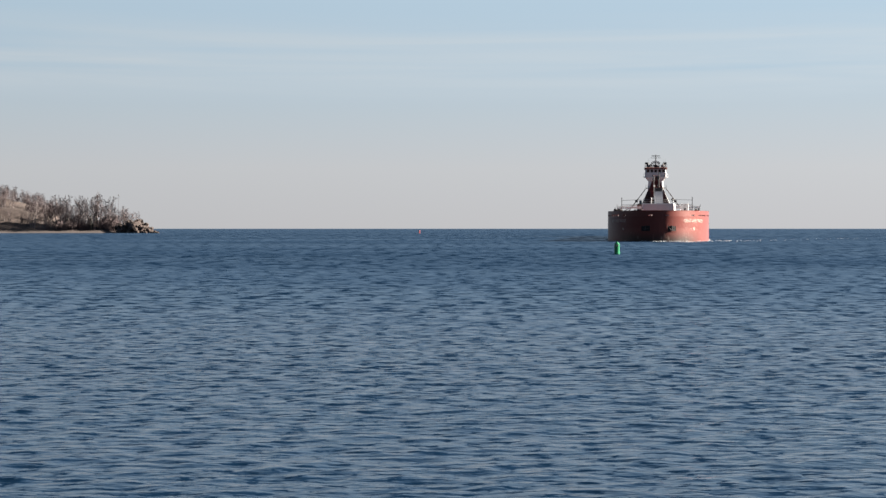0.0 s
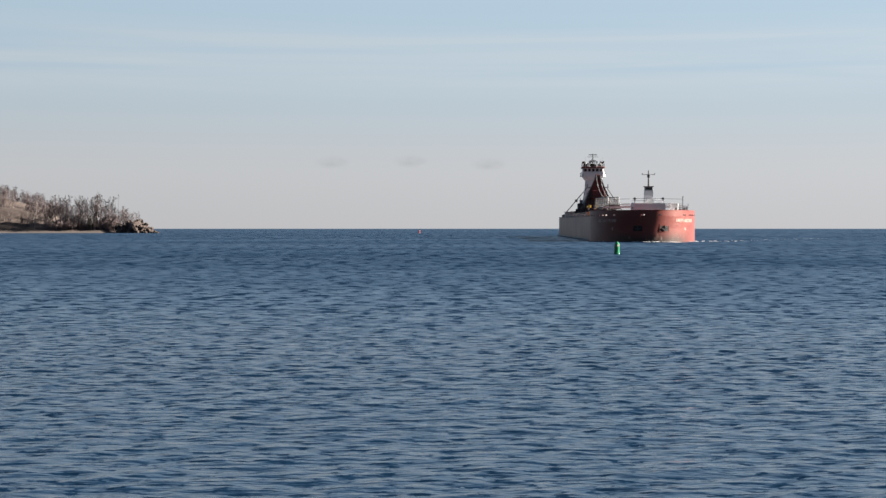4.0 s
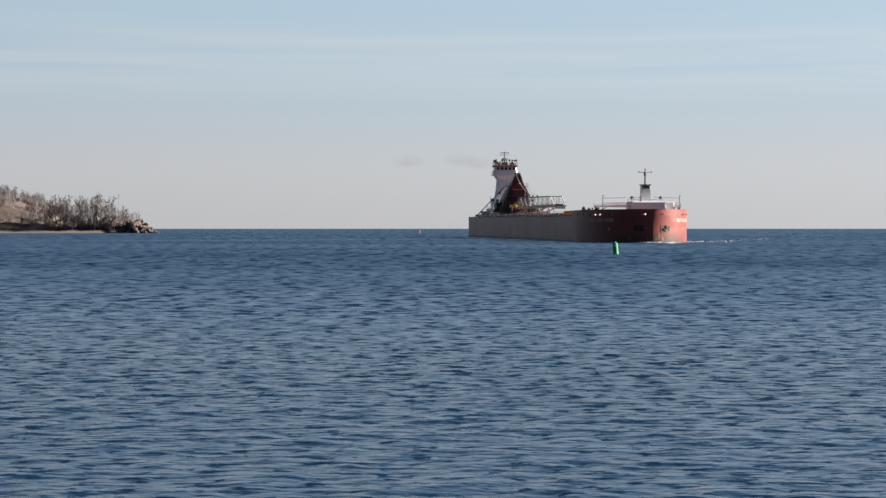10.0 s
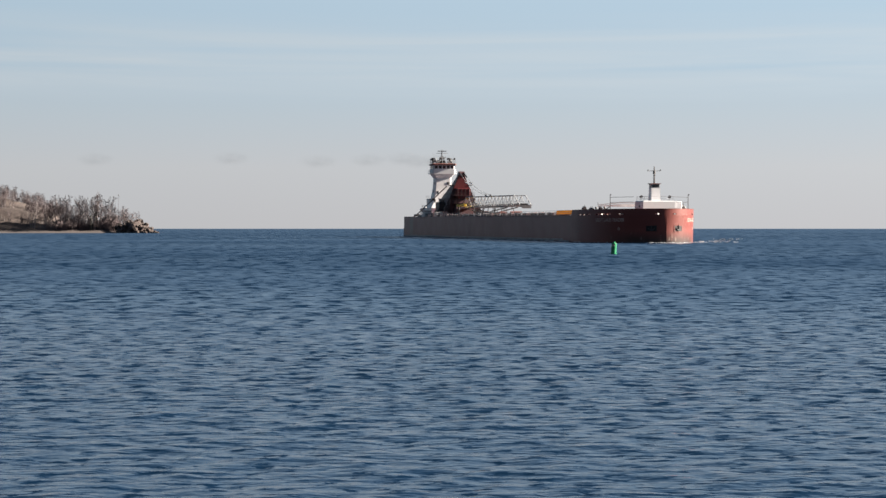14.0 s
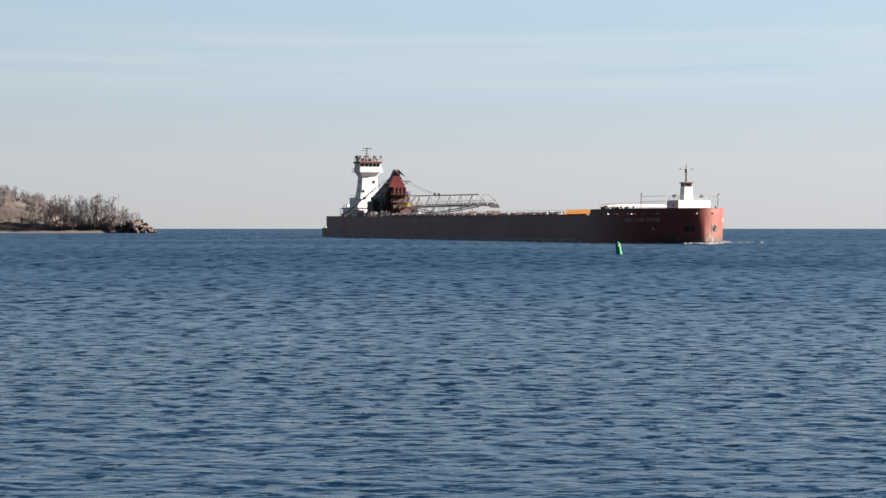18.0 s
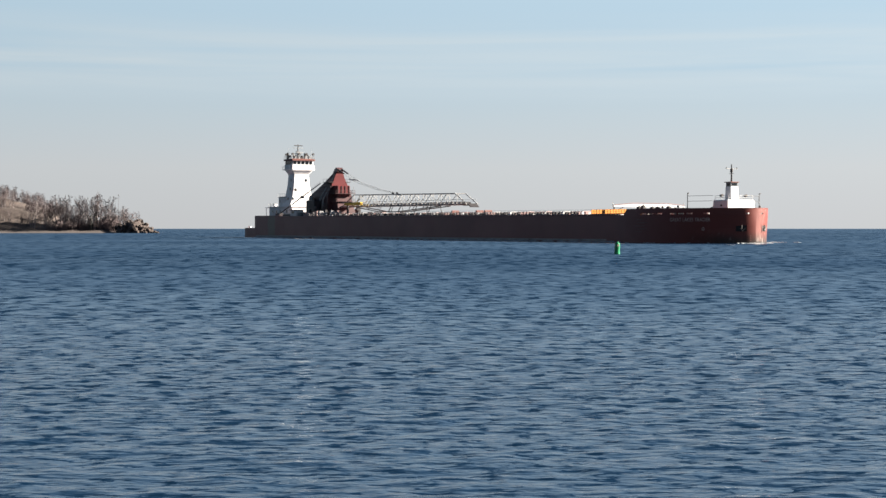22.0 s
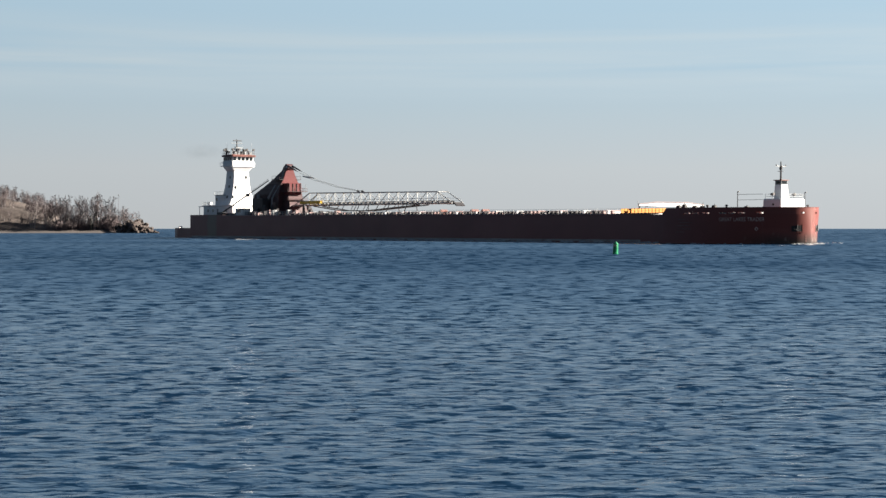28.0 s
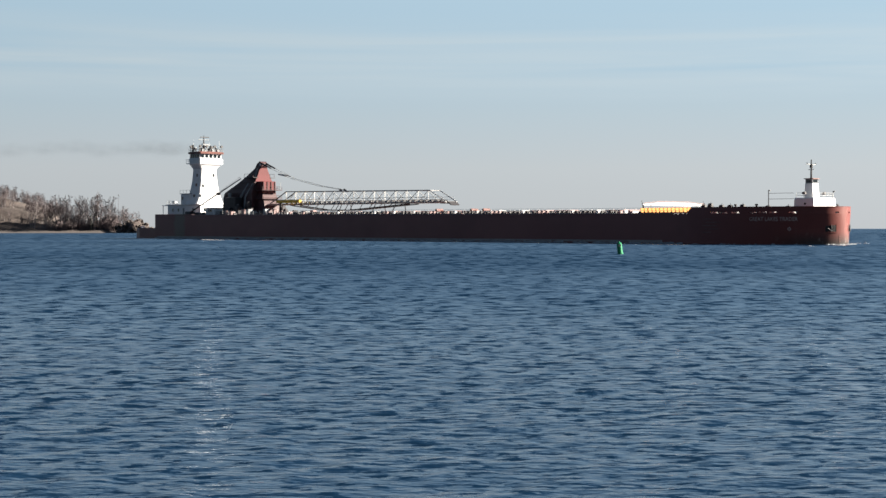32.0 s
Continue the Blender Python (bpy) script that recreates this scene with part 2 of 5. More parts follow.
def water_material():
    """Blue lake under a breeze: pale backs of waves, thin dark fronts, and broad patches of wind."""
    m, t, b = blank("lake_water")
    c = blend(t, ramp(t, add_noise(t, 0.02, 4, (0.35, 1, 1)), 0.35, 0.65), (0.0036, 0.0150, 0.037), (0.006, 0.020, 0.047))
    t.links.new(c, b.inputs["Base Color"])
    b.inputs["IOR"].default_value = 1.333
    tc, sep = t.nodes.new("ShaderNodeTexCoord"), t.nodes.new("ShaderNodeSeparateXYZ")
    t.links.new(tc.outputs["Object"], sep.inputs[0])

    def offshore(y0, y1, v0, v1):
        far = t.nodes.new("ShaderNodeMapRange")
        for key, v in (("From Min", y0), ("From Max", y1), ("To Min", v0), ("To Max", v1)):
            far.inputs[key].default_value = v
        t.links.new(sep.outputs[1], far.inputs[0])
        return far.outputs[0]

    def maths(kind, a, b):
        node = t.nodes.new("ShaderNodeMath")
        node.operation = kind
        for slot, v in ((0, a), (1, b)):
            if isinstance(v, float):
                node.inputs[slot].default_value = v
            else:
                t.links.new(v, node.inputs[slot])
        return node.outputs[0]
    fine = add_noise(t, 3.0, 3, (0.45, 1.2, 1), 0.55)
    # ripples too fine to tell apart roughen the open lake
    t.links.new(offshore(20, 200, 0.09, 0.13), b.inputs["Roughness"])
    b.inputs["Specular IOR Level"].default_value = 0.5
    bump = t.nodes.new("ShaderNodeBump")
    bump.inputs["Distance"].default_value = 0.05
    t.links.new(offshore(30, 80, 1.0, 0.0), bump.inputs["Strength"])
    t.links.new(fine, bump.inputs["Height"])
    # mean lean of the wave fronts, steeper in patches of stronger wind
    wind = ramp(t, add_noise(t, 1.0, 3, (0.010, 0.022, 1), 0.5), 0.30, 0.70)
    lean = offshore(14, 60, LEAN[0], LEAN[1])
    slope = maths("ADD", maths("ADD", lean, offshore(40, 120, 0.0, LEAN[2])), maths("MULTIPLY", wind, -GUST))
    # wave groups: longer and broader with distance from the shore; each has a gentle back and a short steep front
    for fx, fy, rise, fall, amp in GROUPS:
        nz = add_noise(t, 1.0, 4, (fx, fy, 1), 0.62)
        front = maths("MULTIPLY", ramp(t, nz, 0.545, 0.64), amp)
        back = maths("MULTIPLY", maths("SUBTRACT", nz, 0.5), amp * 0.45)
        window = maths("MULTIPLY", offshore(*rise, 0.0, 1.0), offshore(*fall, 1.0, 0.0))
        slope = maths("SUBTRACT", slope, maths("MULTIPLY", maths("ADD", front, back), window))
    comb, total, unit = t.nodes.new("ShaderNodeCombineXYZ"), t.nodes.new("ShaderNodeVectorMath"), t.nodes.new("ShaderNodeVectorMath")
    t.links.new(slope, comb.inputs[1])
    total.operation, unit.operation = "ADD", "NORMALIZE"
    t.links.new(bump.outputs[0], total.inputs[0])
    t.links.new(comb.outputs[0], total.inputs[1])
    t.links.new(total.outputs[0], unit.inputs[0])
    t.links.new(unit.outputs[0], b.inputs["Normal"])
    return m


def glass_material():
    m, t, b = blank("dark_window_glass")
    b.inputs["Base Color"].default_value = (0.015, 0.02, 0.025, 1)
    b.inputs["Roughness"].default_value = 0.05
    return m


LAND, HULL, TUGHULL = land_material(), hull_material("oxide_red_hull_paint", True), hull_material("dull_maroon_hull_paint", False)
WATER, GLASS = water_material(), glass_material()


# ---- mesh tools ----
class Shape:
    """Collects boxes, tubes and prisms into one mesh."""

    def __init__(self):
        self.v, self.f = [], []

    def add(self, verts, faces):
        n = len(self.v)
        self.v += [tuple(p) for p in verts]
        self.f += [tuple(n + i for i in q) for q in faces]
        return self

    def box(self, x0, x1, y0, y1, z0, z1, bev=0.0):
        """A box with chamfered upright and top edges."""
        e = bev or min(x1 - x0, y1 - y0, z1 - z0) * 0.04
        rings = []
        for z, k in ((z0, 0.0), (z1 - e, 0.0), (z1, e)):
            a, b, c, d = x0 + k, x1 - k, y0 + k, y1 - k
            rings.append([(a + e, c, z), (b - e, c, z), (b, c + e, z), (b, d - e, z), (b - e, d, z), (a + e, d, z), (a, d - e, z), (a, c + e, z)])
        return self.loft(rings)

    def loft(self, rings, closed=True, caps=True):
        n = len(rings[0])
        verts = [p for r in rings for p in r]
        faces = []
        for k in range(len(rings) - 1):
            for i in range(n if closed else n - 1):
                j = (i + 1) % n
                faces.append((k * n + i, k * n + j, (k + 1) * n + j, (k + 1) * n + i))
        if caps:
            faces += [tuple(range(n - 1, -1, -1)), tuple(range((len(rings) - 1) * n, len(rings) * n))]
        return self.add(verts, faces)

    def tube(self, p, q, r, r2=None, n=6):
        p, q = Vector(p), Vector(q)
        d = (q - p).normalized()
        u = d.orthogonal().normalized()
        w = d.cross(u)
        rings = []
        for c, k in ((p, r), (q, r if r2 is None else r2)):
            rings.append([c + (u * math.cos(2 * math.pi * i / n) + w * math.sin(2 * math.pi * i / n)) * k for i in range(n)])
        return self.loft(rings)

    def path(self, pts, r, n=6):
        for a, b in zip(pts[:-1], pts[1:]):
            self.tube(a, b, r, None, n)
        return self

    def prism(self, profile, y0, y1):
        """A side profile of (x, z) points, swept across the beam."""
        return self.loft([[(x, y0, z) for x, z in profile], [(x, y1, z) for x, z in profile]])

    def mesh(self, name, material, smooth=False):
        me = bpy.data.meshes.new(name)
        me.from_pydata(self.v, [], self.f)
        bm = bmesh.new()
        bm.from_mesh(me)
        bmesh.ops.recalc_face_normals(bm, faces=bm.faces)
        bm.to_mesh(me)
        bm.free()
        me.materials.append(material)
        if smooth:
            me.shade_smooth()
        return me


def part(name, shape, material, parent, label="", smooth=False):
    ob = new(name, shape.mesh(name, material, smooth))
    ob.parent = parent
    if label:
        tagged(ob, label)
    return ob


def again(ob):
    """Another piece on the same mesh."""
    o = ob.copy()
    scene.collection.objects.link(o)
    return o


def smoothstep(a, b, x):
    k = np.clip((x - a) / (b - a), 0, 1)
    return k * k * (3 - 2 * k)


# ---- the lake ----
WAVE = 0.0027   # height of the short chop for a metre of its length


def wave_sheet(name, seed, heading, level, growth, columns, shortest):
    """A sheet of short-crested wind waves that reaches the horizon: fine in front of the shore, coarse far off."""
    rng = np.random.default_rng(seed)
    near = 9.0 * np.exp(np.arange(0, 4.8, growth))
    d = np.concatenate([[-5600.0, -1500.0, -300.0, -40.0, 0.0, 5.0], near[near < 1060], np.geomspace(1070, 5800, 40)])
    u = np.concatenate([[-5800.0, -1400.0, -300.0], np.linspace(-1, 1, columns), [300.0, 1400.0, 5800.0]])
    half = 11 + 0.335 * np.clip(d, 9, 1600)
    inner = np.abs(u) <= 1
    X = np.where(inner[None, :], u[None, :] * half[:, None], np.sign(u)[None, :] * (half[:, None] + np.abs(u)[None, :]))
    Y = np.repeat(d[:, None], len(u), 1)
    step = np.maximum(np.gradient(d), 2 * half / columns)
    H, DX, DY = np.zeros_like(X), np.zeros_like(X), np.zeros_like(X)
    count = 64
    for k in range(count):
        lam = shortest * (3.2 / shortest) ** (k / (count - 1)) * rng.uniform(0.93, 1.07)
        ang = radians(heading + rng.normal(0, 38))
        kx, ky, w = math.cos(ang), math.sin(ang), 2 * math.pi / lam
        keep = 1 - smoothstep(0.26, 0.48, step / lam)
        rows = keep > 0.001
        amp = WAVE * lam * min(1.0, 0.8 / lam) ** 1.4 * keep[rows][:, None]
        ph = w * (X[rows] * kx + Y[rows] * ky) + rng.uniform(0, 6.28)
        H[rows] += amp * np.sin(ph)
        DX[rows] += amp * kx * np.cos(ph)
        DY[rows] += amp * ky * np.cos(ph)
    edge = np.where(inner, smoothstep(1.0, 0.9, np.abs(u)), 0.0)[None, :]
    V = np.stack([X + DX * edge, Y + DY * edge, H * edge + level], -1).reshape(-1, 3)
    n, mcol = X.shape
    idx = np.arange(n * mcol).reshape(n, mcol)
    quads = np.stack([idx[:-1, :-1], idx[:-1, 1:], idx[1:, 1:], idx[1:, :-1]], -1).reshape(-1)
    me = bpy.data.meshes.new(name)
    me.vertices.add(len(V))
    me.vertices.foreach_set("co", V.astype(np.float32).ravel())
    me.loops.add(len(quads))
    me.loops.foreach_set("vertex_index", quads.astype(np.int32))
    me.polygons.add(len(quads) // 4)
    me.polygons.foreach_set("loop_start", np.arange(0, len(quads), 4, dtype=np.int32))
    me.update(calc_edges=True)
    me.shade_smooth()
    me.materials.append(WATER)
    return new(name, me)


water = tagged(wave_sheet("water", 3, -88, 0.0, 0.0041, 430, 0.28), "deep blue lake water with short wind waves", "water", kind="structure")
water_cross = tagged(wave_sheet("water_crests", 8, -97, -0.03, 0.0072, 290, 0.45), "crossing wave crests on the blue lake", "water", kind="structure")


# ---- the headland ----
def land_height(x, y):
    """Ground of the headland: a low wooded point that climbs by a rocky ledge to a hill inland."""
    shore = 867 + 6 * smoothstep(-190, -262, x)
    inland = y - shore - 3.0 * noise.noise((x * 0.06, y * 0.06, 1))
    bank = 1.4 * smoothstep(0, 9, inland) + 3.1 * smoothstep(9, 32, inland)
    hill = (9.5 * smoothstep(-228, -262, x) + 7.5 * smoothstep(-244, -285, x)) * smoothstep(8, 48, inland)
    tip = smoothstep(-186, -202, x)
    ledge = 1.3 * smoothstep(0.0, 0.25, noise.noise((x * 0.05, y * 0.09, 7))) * smoothstep(12, 24, inland) * smoothstep(-228, -240, x)
    rough = 0.8 * noise.noise((x * 0.12, y * 0.12, 4)) + 0.4 * noise.noise((x * 0.4, y * 0.4, 9))
    back = 1 - smoothstep(80, 120, inland)
    return -0.8 + ((bank + hill + ledge + 0.8) * tip + rough * smoothstep(3, 10, inland) * tip) * back


def headland():
    nx, ny = 130, 70
    xs, ys = np.linspace(-460, -160, nx), np.linspace(860, 1010, ny)
    s = Shape()
    verts = [(x, y, land_height(x, y)) for y in ys for x in xs]
    faces = [(j * nx + i, j * nx + i + 1, (j + 1) * nx + i + 1, (j + 1) * nx + i) for j in range(ny - 1) for i in range(nx - 1)]
    s.add(verts, faces)
    return tagged(new("ground", s.mesh("ground", LAND, True)), "low headland of brown grass and a narrow sand beach", "ground", kind="structure")


headland()


def limb(s, p, direction, length, r, depth, rng, up=0.25):
    """A branching limb of three-sided tapered tubes."""
    q = p + direction * length
    if depth == 0:
        w = direction.orthogonal().normalized() * r * 1.6
        s.add([p + w, p - w, q], [(0, 1, 2)])
        return
    u = direction.orthogonal().normalized()
    v = direction.cross(u)
    ring = [u, v * 0.87 - u * 0.5, -v * 0.87 - u * 0.5]
    s.loft([[p + c * r for c in ring], [q + c * r * 0.6 for c in ring]], True, False)
    for k in range(rng.choice((2, 3, 3)) + (depth == 1)):
        d = (direction + Vector((rng.uniform(-0.8, 0.8), rng.uniform(-0.8, 0.8), rng.uniform(-0.25, 0.6) + up))).normalized()
        limb(s, p + direction * length * rng.uniform(0.45, 1.0), d, length * rng.uniform(0.5, 0.75), max(r * 0.55, 0.026), depth - 1, rng, up)


def bare_tree(seed, height, spread, depth=3, low=0.3):
    """A slim birch: a bare pale trunk, sometimes forked, and an open upright crown from `low` of its height."""
    rng = random.Random(seed)
    trunk, crown = Shape(), Shape()
    stems = 2 if seed % 3 == 0 else 1
    for stem in range(stems):
        p, lean = Vector((stem * 0.5, 0, -0.6)), Vector((rng.uniform(-0.08, 0.08) + (stem - 0.5) * 0.16 * (stems - 1), rng.uniform(-0.08, 0.08), 1)).normalized()
        n = 8
        seg = height * (0.9 - 0.12 * stem) / n
        for k in range(n):
            q = p + lean * seg
            r = 0.24 * (1 - k / n) + 0.05
            trunk.tube(p, q, r, r - 0.22 / n, 5)
            if k / n >= low - 0.01:
                for j in range(4):
                    a = rng.uniform(0, 6.28)
                    d = Vector((math.cos(a) * spread, math.sin(a) * spread, rng.uniform(0.45, 1.0))).normalized()
                    reach = 0.9 - 0.55 * abs((k + 1) / n - 0.6)
                    limb(crown, p + lean * seg * rng.random(), d, height * rng.uniform(0.11, 0.20) * reach, 0.06, depth, rng, 0.22)
            lean = (lean + Vector((rng.uniform(-0.1, 0.1), rng.uniform(-0.1, 0.1), 0.12))).normalized()
            p = q
        limb(crown, p, lean, height * 0.1, 0.06, 2, rng)
    top = new("birch_tree")
    part("trunk", trunk, BARK, top, "pale birch trunk")
    part("crown", crown, TWIG, top, "bare twigs")
    return tagged(top, "leafless birch with pale trunk and pinkish twigs on the shore", "tree", "shore trees")


def thicket(seed, height, wide):
    """A clump of many thin dark stems."""
    rng = random.Random(seed)
    s = Shape()
    for k in range(26):
        p = Vector((rng.uniform(-wide, wide), rng.uniform(-1, 1), -0.5))
        d = Vector((rng.uniform(-0.3, 0.3), rng.uniform(-0.3, 0.3), 1)).normalized()
        limb(s, p, d, height * rng.uniform(0.35, 0.6), 0.07, 3, rng, 0.35)
    top = new("shrub")
    part("brushwood", s, BRUSH, top)
    return tagged(top, "dense dark leafless brush at the water's edge", "shrub", "shore brush")


def spruce(seed, height):
    rng = random.Random(seed)
    trunk, crown = Shape(), Shape()
    trunk.tube((0, 0, -0.5), (0, 0, height), 0.18, 0.03, 6)
    tiers = 15
    for k in range(tiers):
        z = height * (0.1 + 0.88 * k / tiers)
        r = height * 0.21 * (1 - k / tiers) + 0.15
        for j in range(9):
            a = rng.uniform(0, 6.28)
            rr = r * rng.uniform(0.65, 1.1)
            tip = Vector((math.cos(a) * rr, math.sin(a) * rr, z - rr * 0.35))
            side = Vector((-math.sin(a), math.cos(a), 0)) * rr * 0.3
            mid = tip * 0.55 + Vector((0, 0, z * 0.45 + 0.1))
            crown.add([(0, 0, z + 0.2), mid + side, tip, mid - side, mid - Vector((0, 0, 0.35))], [(0, 1, 2, 3), (0, 4, 1), (1, 4, 2), (2, 4, 3), (3, 4, 0)])
    top = new("spruce_tree")
    part("trunk", trunk, BRUSH, top)
    part("crown", crown, SPRUCE, top)
    return tagged(top, "small dark green spruce among bare birches", "tree", "shore trees")


def boulder(seed, r):
    rng = random.Random(seed)
    bm = bmesh.new()
    bmesh.ops.create_icosphere(bm, subdivisions=3, radius=r)
    off = rng.uniform(0, 90)
    for v in bm.verts:
        n = noise.noise(v.co / r * 1.1 + Vector((off, 0, 0)))
        c = noise.cell(v.co / r * 1.7 + Vector((off, 3, 1)))
        v.co *= 1 + 0.3 * n + 0.26 * (c - 0.5)
        v.co.z *= 0.75
    me = bpy.data.meshes.new("boulder")
    bm.to_mesh(me)
    bm.free()
    me.materials.append(ROCK)
    return tagged(new("boulder", me), "rugged brown basalt boulder at the tip of the headland", "boulder", "rocks at the point")


def plant():
    rng = random.Random(11)
    kinds = [bare_tree(s, 15.0, sp) for s, sp in ((1, 0.8), (2, 1.0), (3, 0.7), (4, 1.0), (5, 0.9), (9, 0.7), (12, 0.8))]
    hill_kinds = [bare_tree(s, 15.0, sp, 3, 0.1) for s, sp in ((6, 0.9), (7, 1.1), (8, 0.8))]
    shrubs = [thicket(s, h, 3.2) for s, h in ((21, 5.0), (22, 6.0), (23, 4.2))]
    firs = [spruce(31, 9.0), spruce(32, 7.0)]
    used = set()

    def put(ob, x, y, size):
        m = pose(x, y, land_height(x, y), 0, 0, rng.uniform(0, 360))
        if ob not in used:
            used.add(ob)
            ob.scale = (size, size, size)
            ob.matrix_basis = m @ Matrix.Diagonal((size, size, size, 1))
        else:
            c = copy_thing(ob, m)
            c.scale = (size, size, size)

    # the tallest birches along the point, from the tip inland: x, height of the crown above the lake
    for x, top in ((-187.5, 13), (-192, 17), (-195, 15.5), (-199.8, 18), (-203, 22.5), (-206, 20), (-209, 24.5), (-212, 24), (-215.5, 21), (-219, 23), (-222.5, 21.5), (-225.5, 20),
                   (-228.5, 23.2), (-231.5, 23.5), (-234.5, 22), (-238.5, 19.5), (-241.5, 20.5), (-246.5, 24)):
        for size in (1.0, rng.uniform(0.78, 0.93)):
            xx, y = x + rng.uniform(-1.3, 1.3), rng.uniform(886, 900)
            put(rng.choice(kinds), xx, y, max(0.45, (top - land_height(xx, y)) / 15.0 * size))
    # younger trees between them
    for k in range(30):
        x, y = rng.uniform(-250, -190), rng.uniform(888, 915)
        put(rng.choice(kinds), x, y, rng.uniform(0.55, 0.85))
    # scrubby growth up the hill, thinner on its open slope
    for k in range(340):
        x = rng.uniform(-330, -240)
        y = rng.uniform(892, 965)
        if y < 912 and x > -262 and rng.random() < 0.4:
            continue
        put(hill_kinds[k % 3], x, y, rng.uniform(0.34, 0.58) + 0.26 * float(smoothstep(-268, -284, x)) * rng.random())
    for k in range(66):
        x = rng.uniform(-236, -184)
        put(rng.choice(shrubs), x, rng.uniform(880, 898), rng.uniform(0.8, 1.35))
    for k in range(44):
        x = rng.uniform(-320, -232)
        put(rng.choice(shrubs), x, rng.uniform(888, 935), rng.uniform(0.4, 0.8))
    for k in range(16):
        x = rng.uniform(-228, -190)
        put(firs[k % 2], x, rng.uniform(880, 894), rng.uniform(0.7, 1.15))
    rocks = [boulder(s, 2.6) for s in (41, 42, 43, 44)]
    for x, y, z, size in ((-188, 874, 2.0, 1.9), (-183, 872, 2.6, 1.9), (-179, 872, 2.6, 1.7), (-176, 870, 1.4, 1.3), (-172.5, 868, 0.4, 1.0), (-169.8, 867, 0.0, 0.7), (-167.4, 866, -0.3, 0.5), (-165.6, 866, -0.5, 0.36),
                          (-186, 878, 4.6, 1.5), (-181, 877, 5.2, 1.35), (-177.5, 876, 3.8, 1.2), (-190.5, 871, 0.5, 1.1), (-185, 868, 0.3, 0.9), (-180, 867, 0.2, 0.9), (-175, 866, 0.0, 0.7), (-192, 877, 3.0, 1.4), (-173, 873, 2.0, 0.9)):
        rock = rocks[len(used) % 4] if len(used & set(rocks)) < 4 and rocks[len(used) % 4] not in used else rng.choice(rocks)
        m = pose(x, y, z, rng.uniform(-20, 20), rng.uniform(-20, 20), rng.uniform(0, 360))
        if rock not in used:
            used.add(rock)
            rock.matrix_basis = m @ Matrix.Diagonal((size, size, size, 1))
        else:
            copy_thing(rock, m).scale = (size, size, size)
    for ob in kinds + hill_kinds + shrubs + firs + rocks:
        if ob not in used:
            put(ob, -215, 890, 0.8)


plant()


def beacon():
    top = new("beacon_pole")
    part("pole", Shape().tube((0, 0, -0.5), (0, 0, 18.5), 0.1, 0.06, 6), TWIG, top)
    part("lamp", Shape().tube((0, 0, 19.4), (0, 0, 20.2), 0.25, 0.2, 8), DARK, top)
    part("cross_arm", Shape().tube((-0.9, 0, 18.6), (0.9, 0, 18.6), 0.08, None, 4), GREY, top)
    top.matrix_basis = pose(-196.5, 893, land_height(-196.5, 893))
    return tagged(top, "thin grey navigation pole among the shore trees", "pole")


beacon()


# ---- the barge ----
# Ship's axes: x forward from the stem, y to port, z up from the waterline.
STERN, BEAM, BOW = -226.8, 11.9, 23.6


def bow_point(deg, off=0.0):
    """A point on the rounded bow; 0 is the stem, negative is starboard."""
    a = radians(deg)
    p = Vector((-BOW + BOW * math.cos(a), BEAM * math.sin(a), 0))
    n = Vector((math.cos(a) / BOW, math.sin(a) / BEAM, 0)).normalized()
    return p + n * off


def bow_at(deg, off, z):
    """The same on the hull plating, which sharpens below the forecastle."""
    p, b = bow_point(deg, off), abs(math.sin(radians(deg)))
    p.x -= float(np.interp(z, (0.0, 3.0, 5.65), (1.6, 1.2, 0.0))) * b * (1 - b)
    return p


def deck_z(x):
    """Height of the main deck's edge: it rises gently towards the stern."""
    return 5.95 + 0.75 * max(0.0, min(1.0, (-x - 45) / 160))


def barge_hull():
    s = Shape()
    bow = [bow_point(a) for a in range(-90, 91)]
    plan = [(p.x, p.y, 5.65) for p in bow]
    stations = [-40, -70, -100, -130, -160, -190, -205]
    port = [(x, BEAM, deck_z(x)) for x in stations] + [(-206, BEAM, 6.9), (STERN + 1, BEAM, 7.0), (STERN, BEAM - 1, 7.0)]
    notch = [(STERN, 6.9, 7.0), (-206, 6.9, 6.9), (-196, 5.5, 6.6), (-196, -5.5, 6.6), (-206, -6.9, 6.9), (STERN, -6.9, 7.0)]
    star = [(x, -y, z) for x, y, z in reversed(port)]
    plan = plan + port + notch + star
    # the forefoot sharpens into a stem below the round forecastle
    def fine(z, k):
        ring = []
        for i, (x, y, top) in enumerate(plan):
            b = min(1.0, abs(y) / BEAM) if i <= 180 else 1.0
            ring.append((x - k * b * (1 - b), y, z))
        return ring
    s.loft([fine(-3.0, 1.6), fine(0.0, 1.6), fine(3.0, 1.2), plan])
    return s


